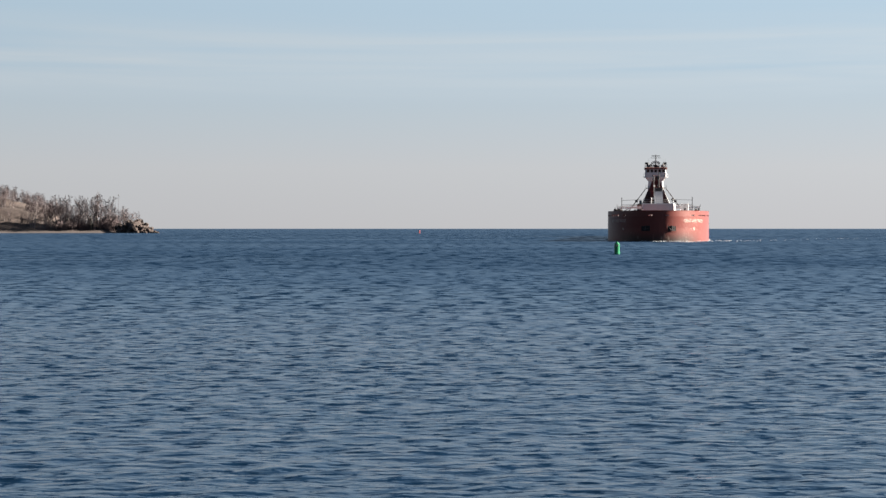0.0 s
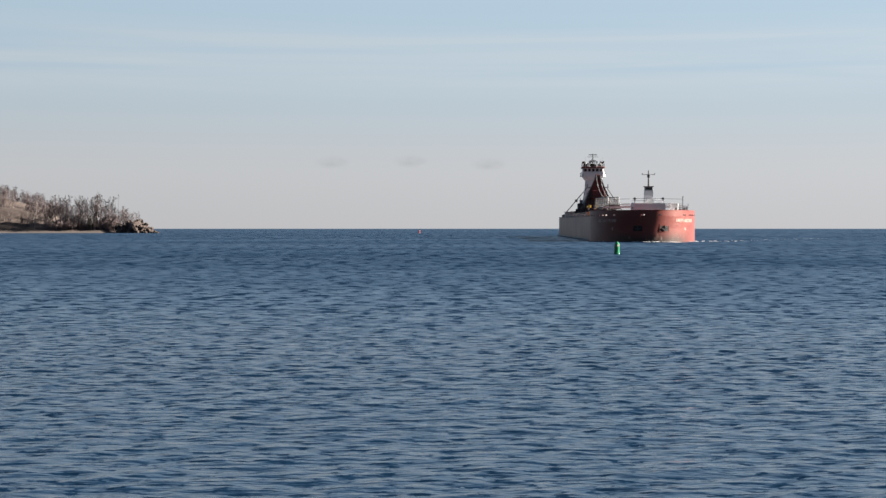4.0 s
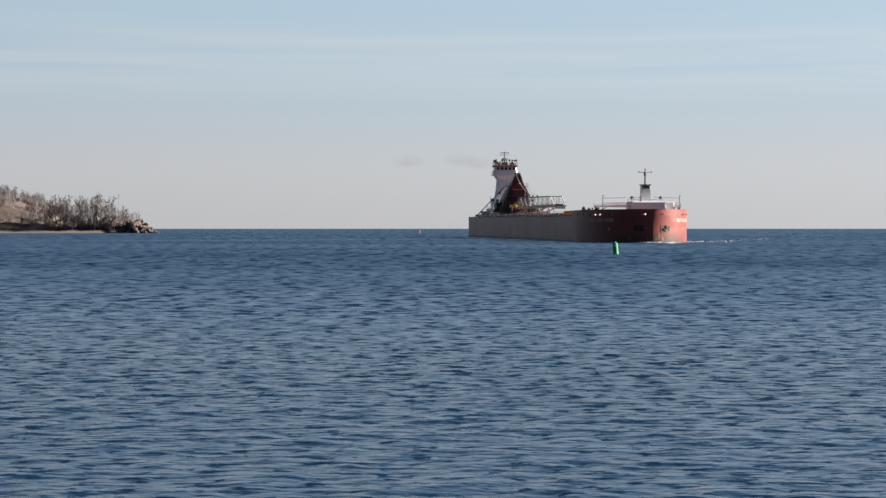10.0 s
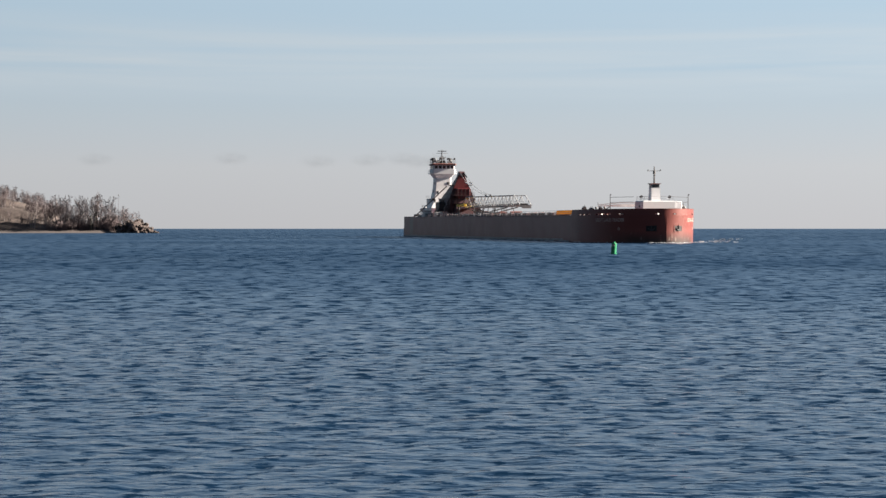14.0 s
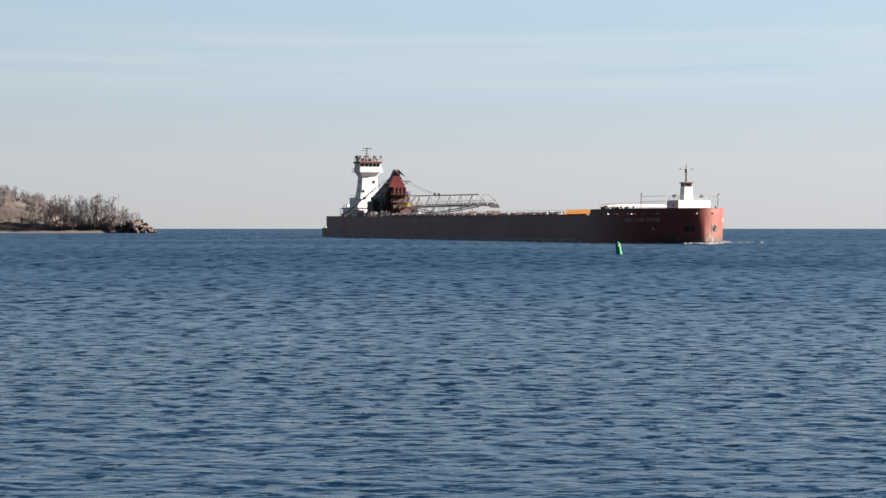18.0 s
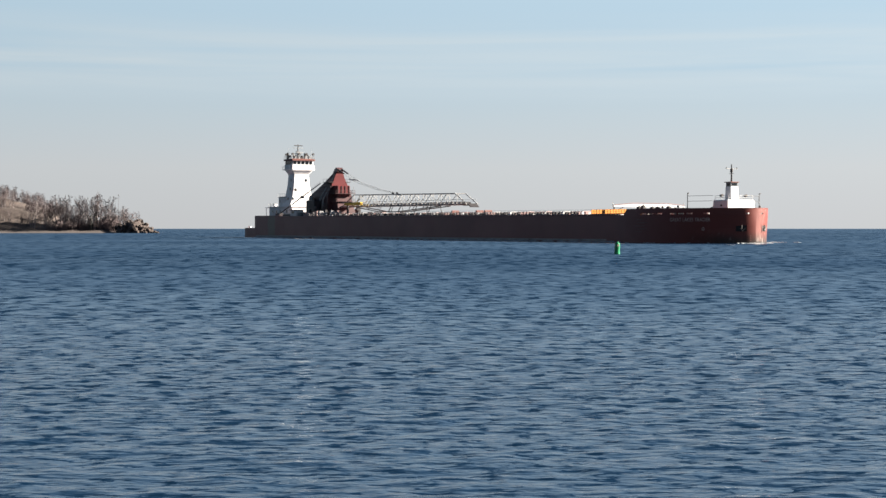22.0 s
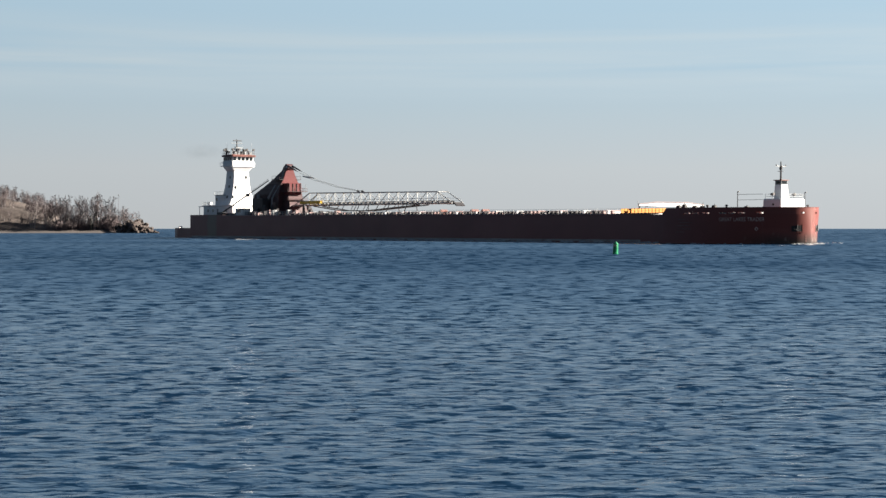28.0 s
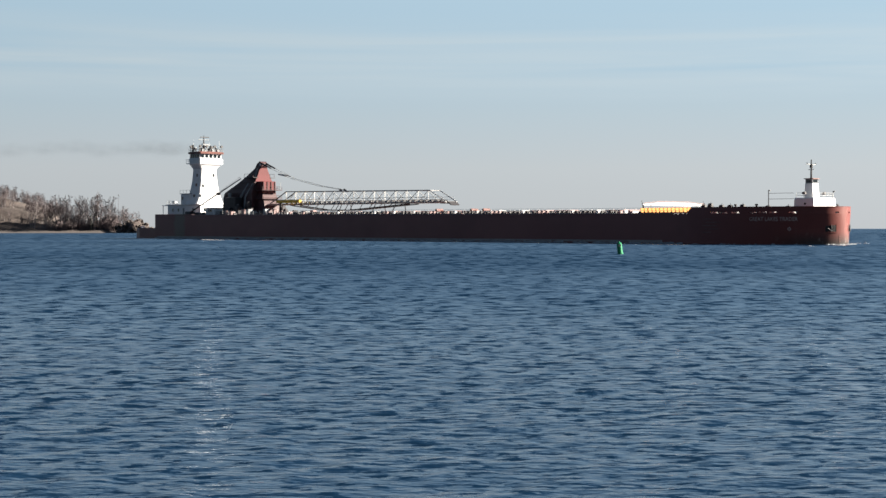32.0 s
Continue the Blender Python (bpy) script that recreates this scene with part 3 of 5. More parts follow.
def build_barge():
    barge = new("cargo_barge")
    tagged(barge, "long oxide-red self-unloading lake barge with blunt bow", "ship")
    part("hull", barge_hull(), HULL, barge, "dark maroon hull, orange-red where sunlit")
    # bulwark round the forecastle, with mooring openings along its foot
    def wall(a0, a1, z0, z1, out=0.0, thick=0.22, n=None):
        s = Shape()
        steps = n or max(2, int(abs(a1 - a0)))
        rings = []
        for i in range(steps + 1):
            a = a0 + (a1 - a0) * i / steps
            p, q = bow_point(a, out), bow_point(a, out - thick)
            rings.append([(p.x, p.y, z0), (p.x, p.y, z1), (q.x, q.y, z1), (q.x, q.y, z0)])
        return s.loft(rings)
    part("bulwark", wall(-88, 88, 6.02, 6.9), HULL, barge)
    part("bulwark_sill", wall(-88, 88, 5.65, 5.76), HULL, barge)
    part("bulwark_cap", wall(-88, 88, 6.9, 6.98, 0.05, 0.32), HULL, barge)
    gaps = (-82.5, -77.5, -71.5, -62, -57, -51.5, -40.5, 40.5, 51.5, 57, 62, 71.5, 77.5, 82.5, 9, -9)
    edges = [-88.0]
    for g in sorted(gaps):
        w = 2.1 if abs(g) > 20 else 2.0
        edges += [g - w, g + w]
    edges.append(88.0)
    for a, b in zip(edges[0::2], edges[1::2]):
        part("bulwark_foot", wall(a, b, 5.76, 6.02), HULL, barge)
    for g in gaps:
        c = bow_point(g, -0.8)
        part("mooring_bitt", Shape().tube((c.x, c.y, 5.65), (c.x, c.y, 6.3), 0.42, 0.36, 8).tube((c.x - 0.8, c.y, 5.65), (c.x - 0.8, c.y, 6.3), 0.42, 0.36, 8), PALE, barge, "pale double mooring bitt")
    # sloped end of the raised forecastle, both sides
    for side in (-1, 1):
        y0, y1 = sorted((side * BEAM, side * (BEAM - 0.22)))
        part("bulwark_ramp", Shape().prism([(-22.6, 5.65), (-22.6, 6.98), (-25.9, 6.98), (-26.9, 5.9), (-26.9, 5.65)], y0, y1), HULL, barge)
    # hawse pockets with anchors; a black fill paints the shade inside
    for side in (-1, 1):
        s = Shape()
        for a0, a1, z0, z1 in ((8.5, 19.5, 3.85, 4.0), (8.5, 19.5, 2.2, 2.35), (8.5, 9.3, 2.35, 3.85), (18.7, 19.5, 2.35, 3.85)):
            rings = []
            for i in range(5):
                a = side * (a0 + (a1 - a0) * i / 4)
                p, q = bow_at(a, 0.06, 3.1), bow_at(a, -0.2, 3.1)
                rings.append([(p.x, p.y, z0), (p.x, p.y, z1), (q.x, q.y, z1), (q.x, q.y, z0)])
            s.loft(rings)
        pocket = part("hawse_frame", s, HULL, barge)
        s = Shape()
        rings = []
        for i in range(5):
            a = side * (9.3 + 9.4 * i / 4)
            p, q = bow_at(a, 0.03, 3.1), bow_at(a, -0.3, 3.1)
            rings.append([(p.x, p.y, 2.35), (p.x, p.y, 3.85), (q.x, q.y, 3.85), (q.x, q.y, 2.35)])
        s.loft(rings)
        part("hawse_shade", s, BLACK, barge, "black fill painted as the shade inside the hawse")
        c = bow_at(side * 14, 0.12, 3.1)
        an = Shape().tube((c.x, c.y, 2.45), (c.x, c.y, 3.6), 0.12, 0.1, 6)
        an.tube(bow_at(side * 11, 0.14, 3.1) + Vector((0, 0, 3.0)), c + Vector((0, 0, 2.5)), 0.08, 0.14)
        an.tube(bow_at(side * 17, 0.14, 3.1) + Vector((0, 0, 3.0)), c + Vector((0, 0, 2.5)), 0.08, 0.14)
        part("anchor", an, DARK, barge, "dark stockless anchor")
    # ship's name, wrapped on both bows
    table = [bow_point(a) for a in np.linspace(-90, 90, 361)]
    arc = [0.0]
    for a, b in zip(table[:-1], table[1:]):
        arc.append(arc[-1] + (b - a).length)
    degs = np.linspace(-90, 90, 361)

    def wrapped(text, deg_mid, width, z_mid, tall):
        cu = bpy.data.curves.new("lettering", "FONT")
        cu.body, cu.align_x, cu.align_y, cu.resolution_u = text, "CENTER", "CENTER", 3
        ob = new("lettering", cu)
        bpy.context.view_layer.update()
        me = bpy.data.meshes.new_from_object(ob.evaluated_get(bpy.context.evaluated_depsgraph_get()))
        scene.collection.objects.unlink(ob)
        bpy.data.objects.remove(ob)
        xs, ys = [v.co.x for v in me.vertices], [v.co.y for v in me.vertices]
        kx, ky = width / (max(xs) - min(xs)), tall / (max(ys) - min(ys))
        my = (max(ys) + min(ys)) / 2
        s0 = float(np.interp(deg_mid, degs, arc))
        for v in me.vertices:
            a = float(np.interp(s0 + v.co.x * kx, arc, degs))
            p = bow_at(a, 0.03, z_mid)
            v.co = (p.x, p.y, z_mid + (v.co.y - my) * ky)
        me.materials.append(LETTER)
        o = new("ship_name", me)
        o.parent = barge
        return tagged(o, "white painted ship's name")
    wrapped("GREAT LAKES TRADER", -51.5, 9.0, 4.68, 0.72)
    wrapped("GREAT LAKES TRADER", 43.5, 9.0, 4.68, 0.72)
    for side in (-1, 1):
        s = Shape()
        c = bow_at(side * 42, 0.04, 2.85)
        t = (bow_point(side * 43, 0.03) - bow_point(side * 41, 0.03)).normalized()
        for r0, r1 in ((0.22, 0.38),):
            quad = []
            for r in (r0, r1):
                quad += [c + Vector((0, 0, 2.85 + r)), c + t * r + Vector((0, 0, 2.85)), c + Vector((0, 0, 2.85 - r)), c - t * r + Vector((0, 0, 2.85))]
            s.add(quad, [(i, (i + 1) % 4, 4 + (i + 1) % 4, 4 + i) for i in range(4)])
        part("hull_mark", s, LETTER, barge, "white diamond mark")
        a = bow_at(side * 5, 0.05, 1.0)
        tt = (bow_at(side * 5.4, 0.05, 1.0) - a) * 3
        for k in range(3):
            z0, z1 = Vector((0, 0, 0.5 + k * 0.45)), Vector((0, 0, 0.72 + k * 0.45))
            part("draught_mark", Shape().add([a + z0, a + tt + z0, a + tt + z1, a + z1], [(0, 1, 2, 3)]), ROOFRED, barge)
        # scuffed landing marks at the shoulder
        for k, (b0, b1) in enumerate(((84, 89), (80, 88), (81, 89), (79, 87), (83, 88))):
            part("rubbing_strip", wall(side * b0, side * b1, 2.2 + k * 0.62, 2.3 + k * 0.62, 0.04, 0.08, 3), SCUFF, barge, "worn pale rubbing strip")
    # cargo hatches at even spacing: pale covers, dark clamps and winch boxes in the gaps between
    rng = random.Random(5)
    tones = (PINKISH, PALE, PALE, ROOFRED)
    covers, lids, boxes = {}, {}, {}

    def piece(store, name, shape, m, x, y, z):
        if m.name not in store:
            store[m.name] = part(name, shape(), m, barge)
            o = store[m.name]
        else:
            o = again(store[m.name])
        o.matrix_basis = pose(x, y, z)
    for k in range(17):
        x = -168.0 + k * 7.32
        z = deck_z(x) - 0.02
        m = tones[(0, 1, 0, 2, 0, 1, 0, 0, 3, 3, 0, 1, 2, 0, 0, 1, 0)[k]]
        piece(covers, "hatch_coaming", lambda: Shape().box(-0.1, 5.1, -8.6, 8.6, 0.0, 0.5, 0.05), ROOFRED if k in (8, 9) else (PINKISH, PALE, PINKISH)[k % 3], x, 0, z)
        for j in range(4):
            piece(lids, "hatch_cover", lambda: Shape().box(0.0, 1.2, -8.8, 8.8, 0.5, 0.78, 0.05), m, x + j * 1.27, 0, z)
        for side in (-1, 1):
            for j in range(5):
                low = Shape().box(-0.34, 0.34, -0.4, 0.4, 0.0, 0.62, 0.05)
                piece(boxes, "hatch_clamp", lambda: low, rng.choice((DARK, DARK, DARK, DARK, PINKISH)) if j != 3 else rng.choice((WHITE, PINKISH, PALE)), x + 4.2 + j * 1.3 - 1.3, side * 10.2, z)
    for side in (-1, 1):
        pipe = [(xx, side * 9.6, deck_z(xx) + 0.42) for xx in (-170, -125, -85, -46)]
        part("deck_pipe", Shape().path(pipe, 0.16, 6), WHITE, barge, "white deck pipe along the hatches")
    # side rails with posts
    for side in (-1, 1):
        y = side * 11.6
        post = None
        for i in range(58):
            x = -202 + i * 3.0
            if post is None:
                post = part("rail_post", Shape().tube((0, 0, 0), (0, 0, 1.0), 0.04, 0.04, 4), PALE, barge)
                o = post
            else:
                o = again(post)
            o.matrix_basis = pose(x, y, deck_z(x) - 0.02)
        for h in (0.5, 1.0):
            pts = [(xx, y, deck_z(xx) + h) for xx in (-202, -165, -125, -85, -45, -28)]
            part("hand_rail", Shape().path(pts, 0.035, 4), PALE, barge)
    # rack of orange-yellow cover plates abreast of the forecastle, and a white boom stowed aslant behind it
    for side in (-1, 1):
        plate = None
        for i in range(14):
            if plate is None:
                plate = part("cover_plate", Shape().box(0, 0.14, -0.75, 0.75, 0.0, 1.0, 0.02), YELLOW, barge, "orange-yellow cover plate")
                o = plate
            else:
                o = again(plate)
            o.matrix_basis = pose(-38.9 + i * 0.98, side * 10.9, 5.95)
        part("plate_rack", Shape().box(-39.2, -25.9, side * 10.9 - 0.6, side * 10.9 + 0.6, 5.93, 6.1), ROOFRED, barge)
    # travelling hatch crane: an arched white beam across the deck on two legs
    rings = []
    for y, h, w in ((-9.6, 0.10, 0.2), (-6.0, 0.24, 0.4), (-4.6, 0.34, 0.45), (4.6, 0.34, 0.45), (6.0, 0.24, 0.4), (9.6, 0.10, 0.2)):
        zc = 7.85 - 0.18 * (abs(y) / 9.6) ** 2
        rings.append([(w * sx, y, zc + h * sz) for sx, sz in ((-1, -0.9), (1, -0.9), (1, 0.9), (-1, 0.9))])
    global hatch_crane
    hatch_crane = part("hatch_crane", Shape().loft(rings), WHITE, barge, "white arched hatch crane beam across the deck")
    part("cable_tray", Shape().path([(0.2, -9.4, 7.95), (0.2, -4.6, 8.36), (0.2, 4.6, 8.36), (0.2, 9.4, 7.95)], 0.06, 5), ROOFRED, hatch_crane)
    for side in (-1, 1):
        part("crane_leg", Shape().tube((0, side * 9.3, 6.0), (0, side * 9.3, 7.8), 0.2, 0.16).box(-1.1, 1.1, side * 9.3 - 0.25, side * 9.3 + 0.25, 5.98, 6.35), DARK, hatch_crane, "dark leg with wheel bogie")
        part("leg_brace", Shape().tube((0, side * 9.3, 6.4), (0, side * 6.9, 7.5), 0.1, 0.08), DARK, hatch_crane)
        part("limit_post", Shape().tube((0, side * 9.5, 7.7), (-0.2, side * 9.6, 8.5), 0.08, 0.05), DARK, hatch_crane)
        part("beam_panel", Shape().box(-0.5, -0.42, side * 5.0 - 0.7, side * 5.0 + 0.7, 7.55, 7.8), GREY, hatch_crane)
    for side in (-1, 1):
        hut = part("control_cabin", Shape().box(-199.8, -195.4, side * 9.6 - 1.3, side * 9.6 + 1.3, 6.6, 8.5, 0.12), WHITE, barge, "white control cabin beside the elevator")
        part("cabin_window", Shape().box(-198.6, -196.6, side * 9.6 - 1.36, side * 9.6 + 1.36, 7.5, 8.2), GLASS, hut)
        part("cabin_roof", Shape().box(-200.1, -195.1, side * 9.6 - 1.5, side * 9.6 + 1.5, 8.5, 8.68), ROOFRED, hut)
        y = side * 11.95
        part("sheer_rail", Shape().path([(xx, y, deck_z(xx) - 0.06) for xx in (-205, -165, -125, -85, -45, -28)], 0.11, 6), PINKISH, barge, "faded pink steel edge along the deck")
        a, b = sorted((side * (BEAM - 0.02), side * (BEAM + 0.07)))
        part("waterline_stripe", Shape().box(-224.6, -33.0, a, b, 0.30, 0.68, 0.02), STRIPE, barge, "pale worn stripe just above the waterline")
    # winches and vents on the fore deck
    for x, y in ((-21, -8), (-19, -5), (-17, -8.6), (-15, -3), (-14, 6), (-20, 6), (-24, -9)):
        s = Shape().tube((x, y - 0.7, 6.35), (x, y + 0.7, 6.35), 0.5, 0.5, 10)
        s.box(x - 0.6, x + 0.6, y - 0.95, y - 0.75, 5.66, 6.8)
        s.box(x - 0.6, x + 0.6, y + 0.75, y + 0.95, 5.66, 6.8)
        part("mooring_winch", s, DARK, barge, "dark mooring winch")
    for x, y, h in ((-24.5, -9.8, 7.5), (-22.6, -10.2, 7.7), (-20.6, -9.4, 7.4), (-18.2, -9.9, 7.35), (-16.3, -8.6, 7.45), (-23.4, 8.8, 7.5), (-18.8, 9.0, 7.4)):
        s = Shape().box(x - 0.5, x + 0.5, y - 0.4, y + 0.4, 5.66, h - 0.45).tube((x - 0.4, y, h - 0.35), (x + 0.45, y, h - 0.3), 0.36, 0.3, 8).tube((x, y, h - 0.4), (x + 0.1, y, h + 0.3), 0.07, 0.05, 5)
        part("windlass", s, DARK, barge, "dark deck windlass")
    for x, y in ((-17.5, -9.2), (-13, -8.8), (-12, 8.6), (-5.5, 5.9)):
        part("deck_vent", Shape().tube((x, y, 5.66), (x, y, 7.2), 0.16, 0.16, 8).tube((x, y, 7.2), (x, y, 7.5), 0.32, 0.24, 8), DARK, barge)
    # fore house, light tower and mast
    house = part("fore_house", Shape().loft([[(-8.3, -3.9, 5.66), (-4.2, -3.5, 5.66), (-4.2, 3.5, 5.66), (-8.3, 3.9, 5.66)], [(-8.2, -3.8, 8.45), (-4.3, -3.4, 8.45), (-4.3, 3.4, 8.45), (-8.2, 3.8, 8.45)],
                                             [(-8.1, -3.65, 8.6), (-4.4, -3.25, 8.6), (-4.4, 3.25, 8.6), (-8.1, 3.65, 8.6)]]), WHITE, barge, "white deckhouse at the bow")
    part("house_door", Shape().box(-8.32, -8.26, -2.0, -1.2, 6.2, 8.0), GREY, house)
    part("porthole", Shape().tube((-6.0, -3.72, 7.5), (-6.0, -3.55, 7.5), 0.2, 0.2, 10), GLASS, house)
    tower = part("light_tower", Shape().loft([[(-8.0, -1.0, 8.55), (-6.1, -1.0, 8.55), (-6.1, 1.0, 8.55), (-8.0, 1.0, 8.55)], [(-7.9, -0.9, 11.3), (-6.3, -0.9, 11.3), (-6.3, 0.9, 11.3), (-7.9, 0.9, 11.3)]]), WHITE, barge, "white steel light tower")
    part("tower_cab", Shape().box(-7.88, -6.32, -0.88, 0.88, 11.3, 12.1), GREY, tower)
    part("tower_platform", Shape().box(-8.1, -6.1, -1.1, 1.1, 12.1, 12.25), ROOFRED, tower, "rust-red platform")
    part("tower_window", Shape().box(-6.34, -6.28, -0.7, 0.7, 11.45, 11.95), GLASS, tower)
    part("tower_window", Shape().box(-7.6, -6.6, -0.92, -0.86, 11.45, 11.95), GLASS, tower)
    part("mast", Shape().tube((-7.2, 0, 12.2), (-7.2, 0, 15.75), 0.2, 0.1, 8).tube((-7.2, 0, 14.2), (-7.2, 0, 14.9), 0.32, 0.26, 8), DARK, barge, "dark signal mast")
    part("mast_yard", Shape().tube((-7.2, -1.5, 14.85), (-7.2, 1.5, 14.85), 0.06), GREY, barge)
    part("mast_yard", Shape().tube((-7.9, 0, 13.9), (-6.5, 0, 13.9), 0.05), GREY, barge)
    for y in (-1.35, 1.35):
        part("mast_light", Shape().tube((-7.2, y, 14.85), (-7.2, y, 15.15), 0.09, 0.09), DARK, barge)
    for y in (-3.1, 3.1):
        part("searchlight_post", Shape().tube((-6.6, y, 8.4), (-6.6, y, 9.3), 0.06), GREY, barge)
        part("searchlight", Shape().tube((-6.95, y, 9.45), (-6.25, y, 9.5), 0.22, 0.30, 10), DARK, barge, "dark searchlight")
    rail = [(-8.0, -3.5, 9.5), (-4.5, -3.1, 9.5), (-4.5, 3.1, 9.5), (-8.0, 3.5, 9.5), (-8.0, -3.5, 9.5)]
    part("house_rail", Shape().path(rail, 0.03, 4), PALE, barge)
    part("house_rail", Shape().path([(x, y, 9.05) for x, y, z in rail], 0.03, 4), PALE, barge)
    for x, y, z in rail[:-1]:
        part("rail_post", Shape().tube((x, y, 8.55), (x, y, 9.5), 0.035, 0.035, 4), PALE, barge)
    for x, y in ((-10.6, -8.4), (-7.6, 7.6)):
        part("flag_pole", Shape().tube((x, y, 5.66), (x, y, 10.0), 0.09, 0.07, 6), DARK, barge, "thin dark pole")
        part("pole_light", Shape().tube((x, y, 9.9), (x + 0.4, y, 9.95), 0.1, 0.12), DARK, barge)
    for z in (8.45, 9.5):
        part("fore_wire", Shape().tube((-10.6, -8.4, z - 0.1), (-8.2, -4.0, z), 0.05, None, 4), DARK, barge)
        part("fore_wire", Shape().tube((-7.6, 7.6, z - 0.1), (-6.2, 3.6, z), 0.05, None, 4), DARK, barge)
    part("deck_locker", Shape().box(-10.5, -9.1, 5.0, 6.8, 5.66, 8.6, 0.1), WHITE, barge, "white raft locker on the fore deck")
    build_unloader(barge)
    return barge


def build_unloader(barge):
    """The elevator tower, its A-frame head, and the long boom laid forward along the deck."""
    # elevator casing
    def ring(z, xa, xf, w):
        return [(xa, -w, z), (xf, -w, z), (xf, w, z), (xa, w, z)]
    part("elevator_casing", Shape().loft([ring(6.6, -201.5, -187.0, 4.2), ring(11.5, -201.5, -187.0, 4.0), ring(12.9, -200.6, -187.0, 4.0), ring(15.6, -195.2, -187.2, 3.0), ring(17.6, -192.4, -187.25, 2.0), ring(19.6, -189.6, -187.3, 1.25), ring(21.0, -189.0, -187.0, 0.9)]), MAROON, barge, "maroon conveyor elevator casing")
    # stiffeners, ladders, ducts and platforms on the casing's sides
    for side in (-1, 1):
        for z, w, xa in ((8.2, 4.15, -201.4), (10.2, 4.08, -201.4), (12.4, 4.05, -200.9), (14.2, 3.55, -197.9), (15.6, 3.05, -195.1), (17.0, 2.35, -193.2)):
            a, b = sorted((side * (w - 0.12), side * (w + 0.1)))
            part("casing_stiffener", Shape().box(xa, -187.1, a, b, z - 0.12, z + 0.12), MAROON, barge)
        for x in (-199.0, -196.2, -193.4, -190.6):
            a, b = sorted((side * 3.9, side * 4.32))
            part("casing_rib", Shape().box(x - 0.1, x + 0.1, a, b, 6.7, 12.2), MAROON, barge)
        for x, r in ((-192.2, 0.35), (-190.0, 0.25)):
            part("casing_duct", Shape().tube((x, side * 4.6, 6.7), (x + 0.4, side * 4.5, 11.6), r, r, 8).tube((x + 0.4, side * 4.5, 11.6), (x + 2.0, side * 2.9, 15.4), r, r * 0.8, 8), GREY, barge, "grey duct")
        ladder = part("ladder", Shape().tube((-188.3, side * 3.6, 12.6), (-188.3, side * 1.5, 19.6), 0.05, None, 4).tube((-187.8, side * 3.6, 12.6), (-187.8, side * 1.5, 19.6), 0.05, None, 4), PALE, barge, "pale steel ladder")
        for k in range(9):
            u = (k + 0.5) / 9
            part("rung", Shape().tube((-188.3, side * (3.6 - 2.1 * u), 12.6 + 7 * u), (-187.8, side * (3.6 - 2.1 * u), 12.6 + 7 * u), 0.04, None, 4), PALE, ladder)
        a, b = sorted((side * 2.0, side * 3.6))
        part("upper_platform", Shape().box(-191.5, -187.0, a, b, 16.9, 17.05), DARK, barge)
        part("platform_rail", Shape().path([(-191.5, side * 3.5, 18.0), (-187.0, side * 3.5, 18.0)], 0.05, 4), MAROON, barge)
        for x in (-191.4, -189.2, -187.1):
            part("platform_post", Shape().tube((x, side * 3.5, 17.0), (x, side * 3.5, 18.0), 0.05, None, 4), MAROON, barge)
    for x, y, h in ((-192.5, -7.6, 8.6), (-189.0, -7.2, 9.4), (-187.0, -5.2, 10.3), (-184.5, -6.0, 8.4), (-186.0, 5.6, 9.5), (-190.5, 7.4, 8.8), (-183.0, 4.4, 8.2)):
        part("drive_unit", Shape().box(x - 0.8, x + 0.8, y - 0.7, y + 0.7, 6.55, h - 0.5, 0.12).tube((x - 0.5, y, h - 0.2), (x + 0.6, y, h - 0.2), 0.4, 0.4, 8), DARK, barge, "dark drive unit")
    # added plate: red paints the sunlit front of the maroon casing
    part("casing_lit_front", Shape().loft([[(xf + 0.04, -w, z), (xf + 0.14, -w, z), (xf + 0.14, w, z), (xf + 0.04, w, z)] for z, xf, w in ((15.9, -187.2, 2.8), (17.6, -187.25, 1.95), (19.6, -187.3, 1.2), (20.2, -187.15, 1.05))]), RED, barge, "red plate with the casing front's sunlit tone painted in")
    part("head_sheave", Shape().tube((-187.7, -0.95, 20.5), (-187.7, 0.95, 20.5), 1.0, 1.0, 16), MAROON, barge)
    part("sheave_hub", Shape().tube((-187.4, -1.05, 20.5), (-187.4, 1.05, 20.5), 0.4, 0.4, 10), WHITE, barge, "white sheave hub")
    part("side_machinery", Shape().box(-197.5, -191.5, -6.6, -3.6, 6.7, 11.6, 0.2), DARK, barge, "dark machinery house")
    part("side_machinery", Shape().box(-197.5, -191.5, 3.6, 6.8, 6.7, 11.2, 0.2), DARK, barge, "dark machinery house")
    part("machinery_tank", Shape().tube((-190.0, -6.0, 6.6), (-190.0, -6.0, 9.2), 1.1, 1.0, 12), DARK, barge)
    part("machinery_vent", Shape().tube((-196, -5.4, 11.4), (-196, -5.4, 12.8), 0.4, 0.5, 8), GREY, barge)
    cab = part("unloader_house", Shape().box(-188.6, -184.4, -2.2, 2.2, 12.6, 15.9, 0.12), RED, barge, "red sheet-steel unloader house")
    for i in range(4):
        y = -1.9 + i * 1.25
        part("house_rib", Shape().box(-184.4, -184.24, y - 0.1, y + 0.1, 12.7, 15.8), MAROON, cab)
    for i in range(3):
        x = -188.2 + i * 1.6
        part("house_rib", Shape().box(x, x + 0.25, -2.34, -2.2, 12.7, 15.8), MAROON, cab)
